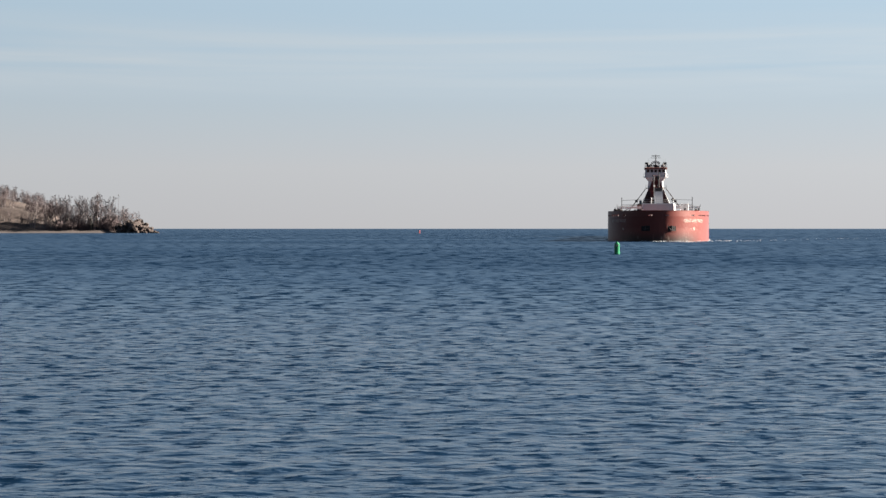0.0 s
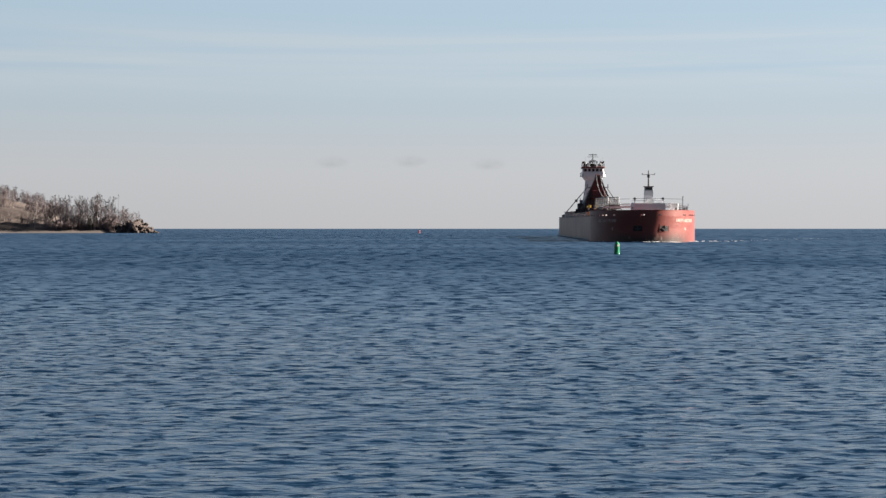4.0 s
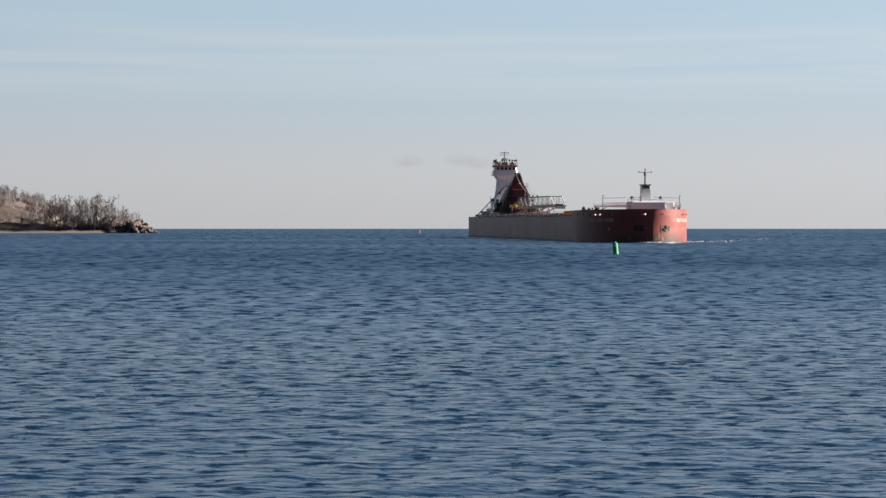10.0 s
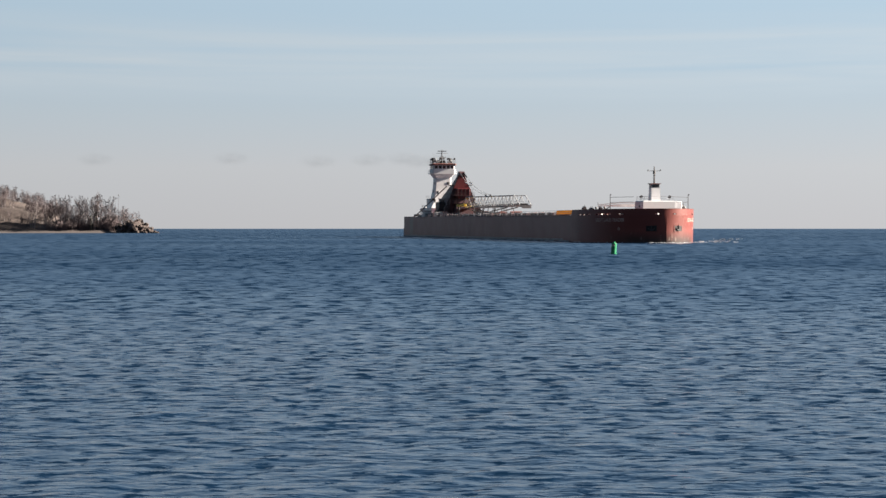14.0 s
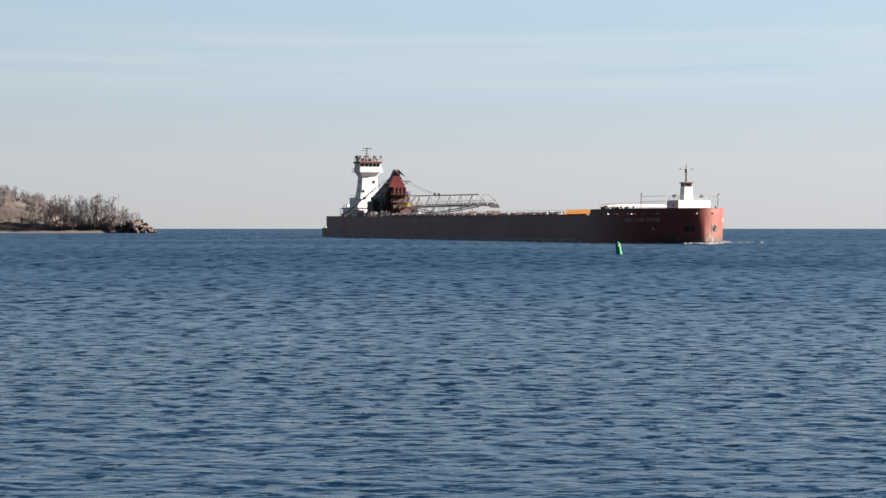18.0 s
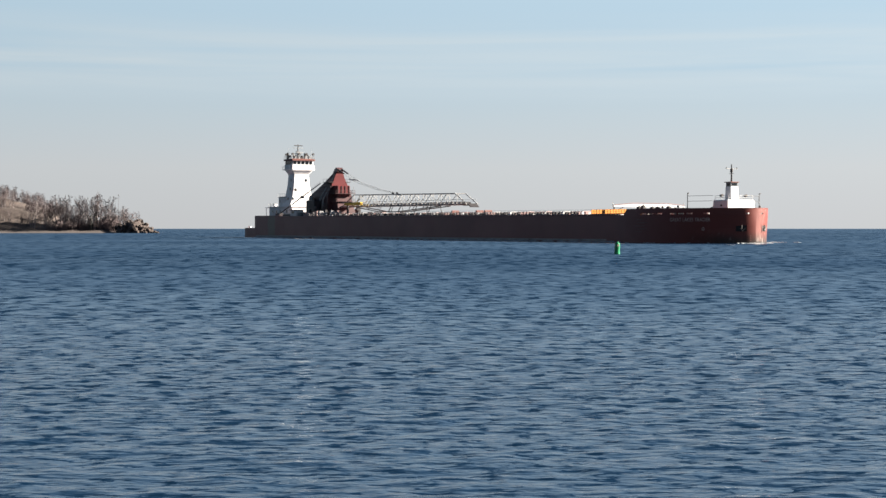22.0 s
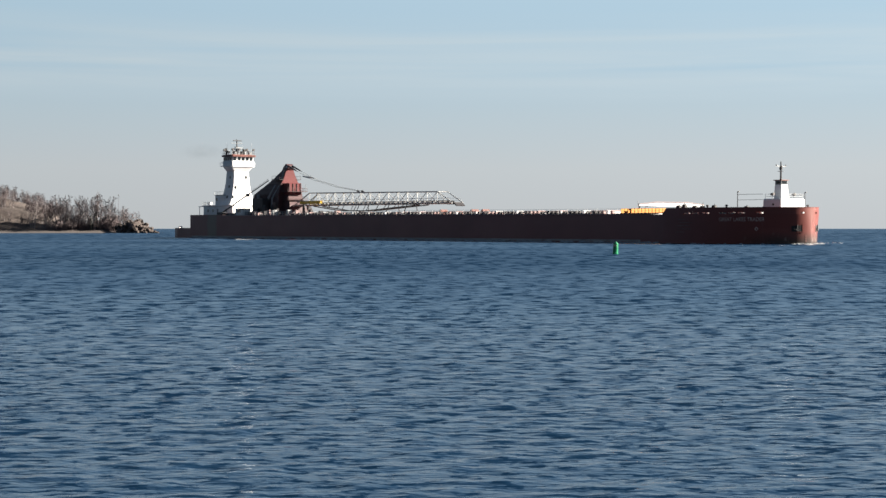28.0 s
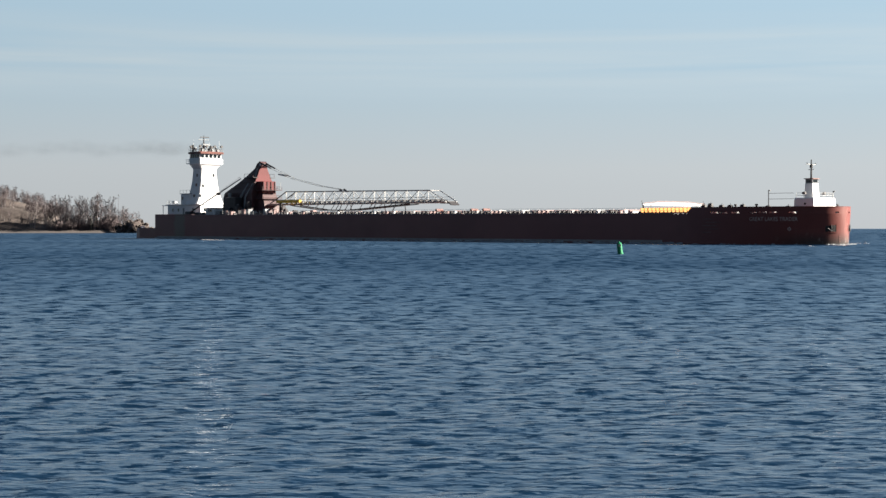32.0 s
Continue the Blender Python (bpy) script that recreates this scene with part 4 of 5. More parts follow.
    for z in (13.4, 11.0):
        part("walkway", Shape().box(-190, -182.9, -3.3, 3.3, z, z + 0.16), MAROON, barge)
        for h in (0.5, 1.0):
            part("walkway_rail", Shape().path([(-190, -3.2, z + h), (-183, -3.2, z + h), (-183, 3.2, z + h), (-190, 3.2, z + h)], 0.05, 4), MAROON, barge)
        for x in (-190, -187.7, -185.3, -183):
            for y in (-3.2, 3.2):
                part("walkway_post", Shape().tube((x, y, z + 0.1), (x, y, z + 1.0), 0.045, 0.045, 4), MAROON, barge)
    part("slewing_tower", Shape().loft([ring(6.5, -189, -181.8, 3.2), ring(9.6, -188, -183.0, 2.6), ring(12.6, -188.2, -184.6, 2.1)]), MAROON, barge, "maroon slewing tower under the boom")
    part("loudspeaker_post", Shape().tube((-182.9, 2.6, 13.5), (-182.8, 2.6, 15.6), 0.06, 0.06, 4), GREY, barge)
    # long inclined struts on each side
    for side in (-1, 1):
        strut = part("backstay_strut", Shape().tube((-208.0, side * 11.1, 7.3), (-193.1, side * 3.6, 16.8), 0.2, 0.14), DARK, barge, "dark inclined derrick strut")
        part("strut_winch", Shape().tube((-199.6, side * 6.4, 12.6), (-199.6, side * 7.3, 12.6), 0.45, 0.45, 10), DARK, strut)
        part("strut_foot", Shape().box(-210.0, -207.0, side * 10.6 - 0.9, side * 10.6 + 0.9, 6.95, 7.7, 0.2), DARK, strut)
        part("strut_wire", Shape().tube((-207.6, side * 10.5, 7.9), (-193.8, side * 3.3, 17.3), 0.04, None, 4), DARK, strut)
        part("winch_frame", Shape().box(-206, -201, side * 9.6 - 1.2, side * 9.6 + 1.2, 6.5, 7.4, 0.2), DARK, barge)
    # boom: two side trusses, belt and walkway
    x0, x1 = -180.0, -108.3
    def low(x):
        return 9.2 - 0.25 * (x - x0) / (x1 - x0)
    def high(x):
        return 12.9 - 0.9 * (x - x0) / (x1 - x0)
    stops = [x0 + 6 + (x1 - 12 - x0) * i / 14 for i in range(15)]
    boom = part("boom_belt", Shape().loft([[(x, -1.1, low(x)), (x, 1.1, low(x)), (x, 1.1, low(x) + 0.45), (x, -1.1, low(x) + 0.45)] for x in (x0 - 4, x1)]), DARK, barge, "dark conveyor belt trough")
    for side in (-1, 1):
        y = side * 1.6
        part("boom_chord", Shape().tube((x0 - 3, y, low(x0) + 0.2), (x1, y, low(x1) + 0.2), 0.17), PALE, boom, "pale grey lower chord")
        part("boom_chord", Shape().tube((x0 + 6, y, high(x0 + 6)), (x1 - 6, y, high(x1 - 6)), 0.13), GREY, boom, "grey upper chord")
        part("boom_chord", Shape().tube((x0 - 2, y, low(x0) + 0.3), (x0 + 6, y, high(x0 + 6)), 0.14), DARK, boom)
        part("boom_chord", Shape().tube((x1 - 6, y, high(x1 - 6)), (x1, y, low(x1) + 0.4), 0.13), PALE, boom)
        for i, (a, b) in enumerate(zip(stops[:-1], stops[1:])):
            part("boom_upright", Shape().tube((a, y, low(a) + 0.2), (a, y, high(a)), 0.07, None, 4), PALE, boom)
            p, q = ((a, y, high(a)), (b, y, low(b) + 0.2)) if i % 2 else ((a, y, low(a) + 0.2), (b, y, high(b)))
            part("boom_brace", Shape().tube(p, q, 0.085, None, 4), PALE, boom)
    for y in (-1.85, 1.85):
        for h in (0.95, 1.5):
            part("boom_rail", Shape().tube((x0 - 2, y, low(x0) + h), (x1 - 1, y, low(x1) + h), 0.05, None, 4), PALE, boom)
        part("boom_walkway", Shape().loft([[(x, y - 0.3, low(x) + 0.35), (x, y + 0.3, low(x) + 0.35), (x, y + 0.3, low(x) + 0.43), (x, y - 0.3, low(x) + 0.43)] for x in (x0 - 2, x1)]), GREY, boom, "grey boom walkway")
    for a in stops:
        part("cross_tie", Shape().tube((a, -1.6, high(a)), (a, 1.6, high(a)), 0.07, None, 4), PALE, boom)
        part("belt_idler", Shape().box(a, a + 1.1, -1.75, -1.62, low(a) + 0.05, low(a) + 0.5), PALE, boom)
    # portal frames and roller stands along the belt
    frame_piece = roller = None
    for i in range(30):
        x = x0 + 6.5 + i * 2.12
        if frame_piece is None:
            frame_piece = part("boom_frame", Shape().box(-0.5, 0.5, -1.66, -1.5, 0.42, 0.78).box(-0.5, 0.5, 1.5, 1.66, 0.42, 0.78).box(-0.06, 0.06, -1.5, 1.5, 0.55, 0.85), DARK, boom, "dark idler frame")
            roller = part("roller_stand", Shape().box(-0.3, 0.3, -1.78, -1.3, 0.0, 0.34, 0.05), WHITE, boom, "white roller stand")
            o, r = frame_piece, roller
        else:
            o, r = again(frame_piece), again(roller)
        o.matrix_basis = pose(x, 0, low(x))
        r.matrix_basis = pose(x, 0, low(x) + 0.3)
    part("boom_tip", Shape().prism([(x1 - 2.5, 8.85), (x1 + 0.6, 8.8), (x1 + 1.3, 8.4), (x1 + 1.5, 8.5), (x1 + 0.6, 9.2), (x1 - 2.5, 9.3)], -1.3, 1.3), DARK, boom, "dark discharge hood")
    # trussed belly under the boom
    for y in (-1.5, 1.5):
        part("belly_chord", Shape().path([(-172, y, 9.1), (-158, y, 7.7), (-146, y, 7.6), (-122, y, 8.9)], 0.15), DARK, boom)
        for x, z in ((-165, 8.4), (-158, 7.7), (-152, 7.65), (-146, 7.6), (-138, 8.05), (-130, 8.5)):
            part("belly_post", Shape().tube((x, y, z), (x + 1.5, y, low(x) + 0.1), 0.09, None, 4), DARK, boom)
    # luffing wires from the head to the boom
    for y in (-0.7, 0.7):
        part("luffing_arm", Shape().tube((-187.0, y, 20.9), (-182.6, y, 19.4), 0.28, 0.2), DARK, barge)
        part("luffing_wire", Shape().path([(-182.6, y, 19.4), (-173, y, 16.4), (-161, y, 14.2), (-150.5, y, 12.9)], 0.07, 4), GREY, barge)
        part("luffing_link", Shape().tube((-179.0, y, 17.7), (-175.0, y, 17.0), 0.2, 0.14), PALE, barge)
        part("luffing_shackle", Shape().tube((-151.2, y, 13.0), (-149.8, y, 12.4), 0.3, 0.2), DARK, barge)
    # yellow deck crane beside the boom's heel
    part("deck_crane_jib", Shape().box(-174.5, -164.0, -4.6, -3.7, 9.7, 10.5, 0.1), BRIGHT, barge, "yellow stowed crane jib")
    part("deck_crane_post", Shape().tube((-173, -4.15, 6.5), (-173, -4.15, 9.8), 0.4, 0.35, 8), DARK, barge, "dark crane post")
    # boom cradles and low deck houses
    for x in (-150, -136, -128):
        for y in (-2.4, 2.4):
            part("boom_cradle", Shape().tube((x, y, deck_z(x)), (x + 0.6, y * 0.6, low(x)), 0.13, 0.1), DARK, barge)
    rng = random.Random(9)
    for i in range(16):
        x = -197 + i * 2.1
        w = rng.uniform(0.5, 1.4)
        part("deck_fitting", Shape().box(x, x + w, -10.6, -9.2, 6.5, 6.7 + rng.uniform(0.3, 1.5), 0.06), rng.choice((PALE, PINKISH, GREY, DARK, DARK, DARK)), barge)
        if i % 2:
            part("deck_fitting", Shape().box(x, x + w, 9.2, 10.6, 6.5, 6.7 + rng.uniform(0.3, 1.5), 0.06), rng.choice((PINKISH, GREY, DARK)), barge)
    for x in (-104, -92, -88):
        part("hatch_winch", Shape().tube((x, -8.5, deck_z(x) + 0.9), (x, -6.5, deck_z(x) + 0.9), 0.35, 0.35, 10).box(x - 0.7, x + 0.7, -8.9, -6.2, deck_z(x) - 0.05, deck_z(x) + 0.75), ROOFRED, barge, "rust-red deck winch")


barge = build_barge()


# ---- the tug, in the notch at the barge's stern ----
TUG_X = -216.0


def build_tug():
    """Built about its own base; x forward from the wheelhouse."""
    tug = new("tug_boat")
    tagged(tug, "pusher tug with tall white wheelhouse tower behind the barge", "tug")
    plan = [(18, -4.5), (19.5, 0), (18, 4.5), (8, 6.2), (-10.5, 6.2), (-10.8, 9.2), (-23, 9.6), (-26.5, 8.6), (-28.5, 4.2), (-28.5, -4.2), (-26.5, -8.6), (-23, -9.6), (-10.8, -9.2), (-10.5, -6.2), (8, -6.2)]
    part("hull", Shape().loft([[(x * 0.98, y, -2.5) for x, y in plan], [(x, y, 0.4) for x, y in plan], [(x, y, 2.3 if x < -9 else 6.6) for x, y in plan]]), TUGHULL, tug, "dark maroon tug hull")
    s = Shape()
    aft = [(-10.8, -9.2), (-23, -9.6), (-26.5, -8.6), (-28.5, -4.2), (-28.5, 4.2), (-26.5, 8.6), (-23, 9.6), (-10.8, 9.2)]
    rings = [[(x, y, 2.25), (x, y, 3.05), (x * 0.985, y * 0.95, 3.05), (x * 0.985, y * 0.95, 2.25)] for x, y in aft]
    part("bulwark", s.loft(rings), TUGHULL, tug)
    for x, y in ((-26, -6.6), (-24, -8.2), (-22, -8.6), (-26.5, 3.2), (-23, 8.3)):
        part("bitt", Shape().tube((x, y, 2.3), (x, y, 3.6), 0.3, 0.26, 8), WHITE, tug)
    part("towing_winch", Shape().tube((-24.6, -1.6, 3.6), (-24.6, 1.6, 3.6), 1.0, 1.0, 12).box(-25.8, -23.4, -2.1, -1.7, 2.3, 4.6).box(-25.8, -23.4, 1.7, 2.1, 2.3, 4.6), DARK, tug)
    low = part("main_house", Shape().box(-15.2, 3.0, -4.6, 4.6, 2.3, 9.8, 0.2), WHITE, tug, "long white lower deckhouse")
    part("roof_edge", Shape().box(-15.6, 3.3, -4.9, 4.9, 9.8, 10.0, 0.04), WHITE, low)
    high = part("upper_house", Shape().box(-8.3, -2.8, -4.2, 4.2, 10.0, 13.0, 0.15), WHITE, tug, "white upper deckhouse")
    part("roof_edge", Shape().box(-8.6, -2.8, -4.4, 4.4, 13.0, 13.15, 0.04), GREY, high)
    for side in (-1, 1):
        a, b = sorted((side * 4.58, side * 4.66))
        for x in (-12.4, -9.2, -1.0):
            part("house_window", Shape().box(x, x + 0.7, a, b, 7.9, 8.8), GLASS, low)
        part("house_door", Shape().box(-6.4, -5.5, a, b, 6.9, 8.9), GREY, low)
        a, b = sorted((side * 4.18, side * 4.26))
        for x in (-7.6,):
            part("house_window", Shape().box(x, x + 0.75, a, b, 11.3, 12.2), GLASS, high)
        for x in (-15.3, -13.4, -11.5, -9.6):
            part("rail_post", Shape().tube((x, side * 4.7, 9.9), (x, side * 4.7, 11.0), 0.04, None, 4), PALE, low)
        for h in (10.5, 11.0):
            part("deck_rail", Shape().tube((-15.3, side * 4.7, h), (-8.6, side * 4.7, h), 0.04, None, 4), PALE, low)
        for x in (-8.4, -6.6, -4.8, -2.9):
            part("rail_post", Shape().tube((x, side * 4.35, 13.1), (x, side * 4.35, 14.1), 0.04, None, 4), PALE, high)
        part("deck_rail", Shape().tube((-8.4, side * 4.35, 14.1), (-2.9, side * 4.35, 14.1), 0.04, None, 4), PALE, high)
        part("canopy_post", Shape().tube((-18.0, side * 4.4, 2.3), (-18.0, side * 4.4, 9.6), 0.1, None, 5), WHITE, low)
    part("canopy", Shape().box(-18.3, -15.2, -4.7, 4.7, 9.6, 9.78, 0.04), WHITE, low)
    for y in (-3, -1, 1, 3):
        part("house_window", Shape().box(2.98, 3.06, y - 0.35, y + 0.35, 7.9, 8.8), GLASS, low)
    part("stern_light_post", Shape().tube((-14.8, -4.2, 9.9), (-14.8, -4.2, 11.2), 0.08, 0.06), DARK, tug)
    part("life_raft", Shape().tube((-13.8, -3.4, 10.6), (-12.2, -3.4, 10.6), 0.5, 0.5, 10), WHITE, tug, "white life raft canister")
    part("life_raft", Shape().tube((-13.8, 3.4, 10.6), (-12.2, 3.4, 10.6), 0.5, 0.5, 10), WHITE, tug, "white life raft canister")
    # the flared tower
    def ring(z, xa, xf, w):
        e = 0.35
        return [(xa + e, -w, z), (xf - e, -w, z), (xf, -w + e, z), (xf, w - e, z), (xf - e, w, z), (xa + e, w, z), (xa, w - e, z), (xa, -w + e, z)]
    tower = part("tower", Shape().loft([ring(9.9, -5.0, 1.4, 4.8), ring(11.2, -4.8, 1.1, 4.15), ring(13.5, -4.6, 0.8, 3.5), ring(16.5, -4.3, 0.6, 2.95), ring(20.2, -4.0, 0.5, 2.7), ring(21.6, -4.2, 1.4, 3.8)]), WHITE, tug, "flared white steel tower")
    for z, y, xx in ((18.0, 1.6, 0.6), (14.9, -2.1, 0.75), (12.0, -3.2, 1.05)):
        part("tower_window", Shape().box(xx - 0.12, xx + 0.06, y - 0.3, y + 0.3, z, z + 0.85), GLASS, tower)
    for z, w in ((18.0, 2.86), (15.2, 3.24), (12.0, 3.98)):
        for side in (-1, 1):
            a, b = sorted((side * (w - 0.2), side * (w + 0.04)))
            part("tower_window", Shape().box(-1.6, -1.0, a, b, z, z + 0.8), GLASS, tower)
    # wheelhouse
    wh = part("wheelhouse", Shape().loft([ring(21.6, -4.1, 1.6, 3.9), ring(23.3, -4.2, 1.7, 4.0), ring(23.3, -4.0, 1.5, 3.8), ring(24.6, -3.9, 1.8, 3.7)]), WHITE, tug, "white wheelhouse")
    for i in range(5):
        y = -2.8 + i * 1.4
        part("wheelhouse_window", Shape().loft([[(1.5, y - 0.5, 23.45), (1.57, y - 0.5, 23.45), (1.57, y + 0.5, 23.45), (1.5, y + 0.5, 23.45)], [(1.74, y - 0.5, 24.45), (1.83, y - 0.5, 24.45), (1.83, y + 0.5, 24.45), (1.74, y + 0.5, 24.45)]]), GLASS, wh)
    for side in (-1, 1):
        for i in range(4):
            x = -3.6 + i * 1.3
            a, b = sorted((side * 3.7, side * 3.86))
            part("wheelhouse_window", Shape().box(x, x + 0.95, a, b, 23.45, 24.4), GLASS, wh)
    part("roof", Shape().loft([ring(24.6, -4.3, 2.2, 4.15), ring(25.05, -4.4, 2.3, 4.25), ring(25.25, -4.0, 1.9, 3.9)]), ROOFRED, wh, "rust-red roof edge")
    # balcony and rails
    part("balcony", Shape().loft([ring(21.7, -4.8, 1.2, 4.5), ring(21.9, -4.8, 1.2, 4.5)]), WHITE, tug)
    for z0, loop in ((22.0, [(-4.7, -4.4), (1.1, -4.4)]), (22.0, [(-4.7, 4.4), (1.1, 4.4)])):
        for h in (0.55, 1.05):
            part("balcony_rail", Shape().path([(x, y, z0 + h) for x, y in loop], 0.04, 4), WHITE, tug)
        for i in range(6):
            x = -4.7 + i * 1.16
            part("rail_post", Shape().tube((x, loop[0][1], z0 - 0.1), (x, loop[0][1], z0 + 1.05), 0.04, None, 4), WHITE, tug)
    top = [(-4.1, -4.0), (2.0, -4.0), (2.0, 4.0), (-4.1, 4.0), (-4.1, -4.0)]
    for h in (0.5, 1.0):
        part("roof_rail", Shape().path([(x, y, 25.2 + h) for x, y in top], 0.035, 4), DARK, tug)
    for x, y in ((-4.1, -4.0), (-2.1, -4.0), (0.0, -4.0), (2.0, -4.0), (2.0, -1.3), (2.0, 1.3), (2.0, 4.0), (0.0, 4.0), (-2.1, 4.0), (-4.1, 4.0)):
        part("rail_post", Shape().tube((x, y, 25.1), (x, y, 26.2), 0.035, None, 4), GREY, tug)
    for x, y, h in ((1.0, -2.4, 0.9), (0.4, 0.2, 1.1), (-1.0, 2.2, 1.0), (-2.8, 0.9, 0.8), (-0.6, -1.9, 1.3), (1.2, 2.6, 0.8), (-3.4, -0.4, 1.2)):
        part("roof_locker", Shape().box(x - 0.35, x + 0.35, y - 0.4, y + 0.4, 25.22, 25.2 + h, 0.06), DARK if h > 1 else GREY, tug)
    # mast, radar, lights, aerials, exhausts
    part("mast", Shape().tube((-2.2, 0, 25.2), (-2.2, 0, 30.1), 0.28, 0.12, 8), DARK, tug, "dark radar mast")
    part("mast_yard", Shape().tube((-2.2, -1.9, 28.9), (-2.2, 1.9, 28.9), 0.08), GREY, tug)
    part("radar_scanner", Shape().box(-2.0, -1.7, -1.5, 1.5, 29.5, 29.75), DARK, tug, "radar scanner bar")
    part("radar_scanner", Shape().box(-0.9, -0.6, -1.2, 1.2, 27.3, 27.55), GREY, tug)
    part("mast_platform", Shape().box(-3.2, -0.4, -0.9, 0.9, 27.0, 27.15), GREY, tug)
    for x, y in ((1.5, -3.6), (1.5, 3.6), (-3.6, -3.6), (-3.6, 3.6), (1.6, 1.2), (1.6, -1.4)):
        part("lamp_post", Shape().tube((x, y, 25.2), (x, y, 26.6), 0.07), GREY, tug)
        part("searchlight", Shape().tube((x - 0.3, y, 26.75), (x + 0.4, y, 26.8), 0.28, 0.36, 10), DARK, tug, "dark searchlight")
    for x, y, h in ((-3.6, -2.6, 29.0), (-3.6, 2.8, 28.2), (0.8, 3.4, 28.6)):
        part("aerial", Shape().tube((x, y, 25.2), (x, y, h), 0.04, 0.025, 4), PALE, tug)
    for x, y, z0, z1 in ((-3.2, -1.2, 25.2, 27.4), (-3.2, 1.2, 25.2, 27.4), (-1.2, -1.2, 25.2, 27.2), (-1.2, 1.2, 25.2, 27.2)):
        part("mast_leg", Shape().tube((x, y, z0), (-2.2 + (x + 2.2) * 0.3, y * 0.3, z1 + 0.6), 0.09, 0.07, 5), DARK, tug)
    for x, y, r in ((-3.0, -2.4, 0.45), (0.2, 2.6, 0.4), (0.4, -2.7, 0.3)):
        part("satellite_dome", Shape().tube((x, y, 25.2), (x, y, 25.9), 0.12).tube((x, y, 25.9), (x, y, 26.3), r * 0.8, r, 10).tube((x, y, 26.3), (x, y, 26.7), r, r * 0.4, 10), GREY, tug, "grey aerial dome")
    for y in (-3.0, 3.0):
        part("exhaust_pipe", Shape().tube((-3.3, y, 24.8), (-3.4, y, 27.3), 0.34, 0.34, 10), BLACK, tug, "black exhaust pipe")
    return tug


tug = build_tug()


# ---- foam at the hull ----
def foam_patch(name, spots, label, lift=1.0):
    """Low lumpy flecks of foam, spread over (x, y, length, width) spots of the ship's water line."""
    rng = random.Random(17)
    s = Shape()
    for x, y, ln, wd in spots:
        for k in range(3):
            cx, cy = x + rng.uniform(-0.5, 0.5) * ln, y + rng.uniform(-0.5, 0.5) * wd
            a, b, z = ln * rng.uniform(0.25, 0.6), wd * rng.uniform(0.25, 0.6), rng.uniform(0.08, 0.22) * lift
            n = 9
            ring = [(cx + a * math.cos(6.283 * i / n) * rng.uniform(0.6, 1.1), cy + b * math.sin(6.283 * i / n) * rng.uniform(0.6, 1.1), -0.1) for i in range(n)]
            s.add(ring + [(cx, cy, z)], [(i, (i + 1) % n, n) for i in range(n)])
    return tagged(new(name, s.mesh(name, FOAM, True)), label, "foam", kind="stuff")


rng = random.Random(23)
bow_spots = []
for k in range(46):
    u = rng.random() ** 1.2
    side = rng.choice((-1, 1, 1))
    c = bow_point(side * (4 + 80 * u), 0.3 + 5.5 * u * rng.random())
    bow_spots.append((c.x - 4 * u, c.y, 0.7 + 1.2 * u, 0.25 + 0.3 * u))
for k in range(26):
    c = bow_point(rng.uniform(-18, 26), rng.uniform(0.1, 0.9))
    bow_spots.append((c.x, c.y, 0.5, 0.6))
for k in range(9):
    u = rng.random()
    bow_spots.append((-4 - 34 * u, 13 + 16 * u + rng.uniform(-4, 4), 1.5 + 2 * u * rng.random(), 0.35))
side_spots = []
for k in range(420):
    side_spots.append((-225 + 198 * rng.random() ** 1.2, rng.choice((-1, -1, 1)) * (BEAM + rng.uniform(0.05, 0.6)), rng.uniform(1.6, 3.4), 0.45))
for k in range(46):
    u = rng.random()
    bow_spots.append((-6 - 95 * u, 14 + 42 * u + rng.uniform(-1.2, 1.2) * (1 + 3 * u), 0.5 + 1.0 * rng.random(), 0.16))
bow_foam = foam_patch("bow_wave_foam", bow_spots, "white foam of the bow wave")
side_foam = foam_patch("wake_foam", side_spots, "thin white foam along the ship's waterline", 2.0)


# ---- exhaust smoke ----
def smoke_material():
    m, t, b = blank("thin_exhaust_smoke")
    b.inputs["Base Color"].default_value = (0.24, 0.165, 0.10, 1)
    b.inputs["Roughness"].default_value = 1.0
    b.inputs["Specular IOR Level"].default_value = 0.0
    tc, ln = t.nodes.new("ShaderNodeTexCoord"), t.nodes.new("ShaderNodeVectorMath")
    mp = t.nodes.new("ShaderNodeMapping")
    mp.inputs["Scale"].default_value = (1 / 8.0, 0.0, 1 / 2.9)
    ln.operation = "LENGTH"
    t.links.new(tc.outputs["Object"], mp.inputs[0])
    t.links.new(mp.outputs[0], ln.inputs[0])
    soft = t.nodes.new("ShaderNodeMapRange")
    soft.interpolation_type = "SMOOTHSTEP"
    for key, v in (("From Min", 1.0), ("From Max", 0.15), ("To Min", 0.0), ("To Max", 0.12)):
        soft.inputs[key].default_value = v
    t.links.new(ln.outputs["Value"], soft.inputs[0])
    mul = t.nodes.new("ShaderNodeMath")
    mul.operation = "MULTIPLY"
    t.links.new(soft.outputs[0], mul.inputs[0])
    t.links.new(ramp(t, add_noise(t, 0.3, 4), 0.25, 0.6), mul.inputs[1])
    t.links.new(mul.outputs[0], b.inputs["Alpha"])
    return m


SMOKE = smoke_material()


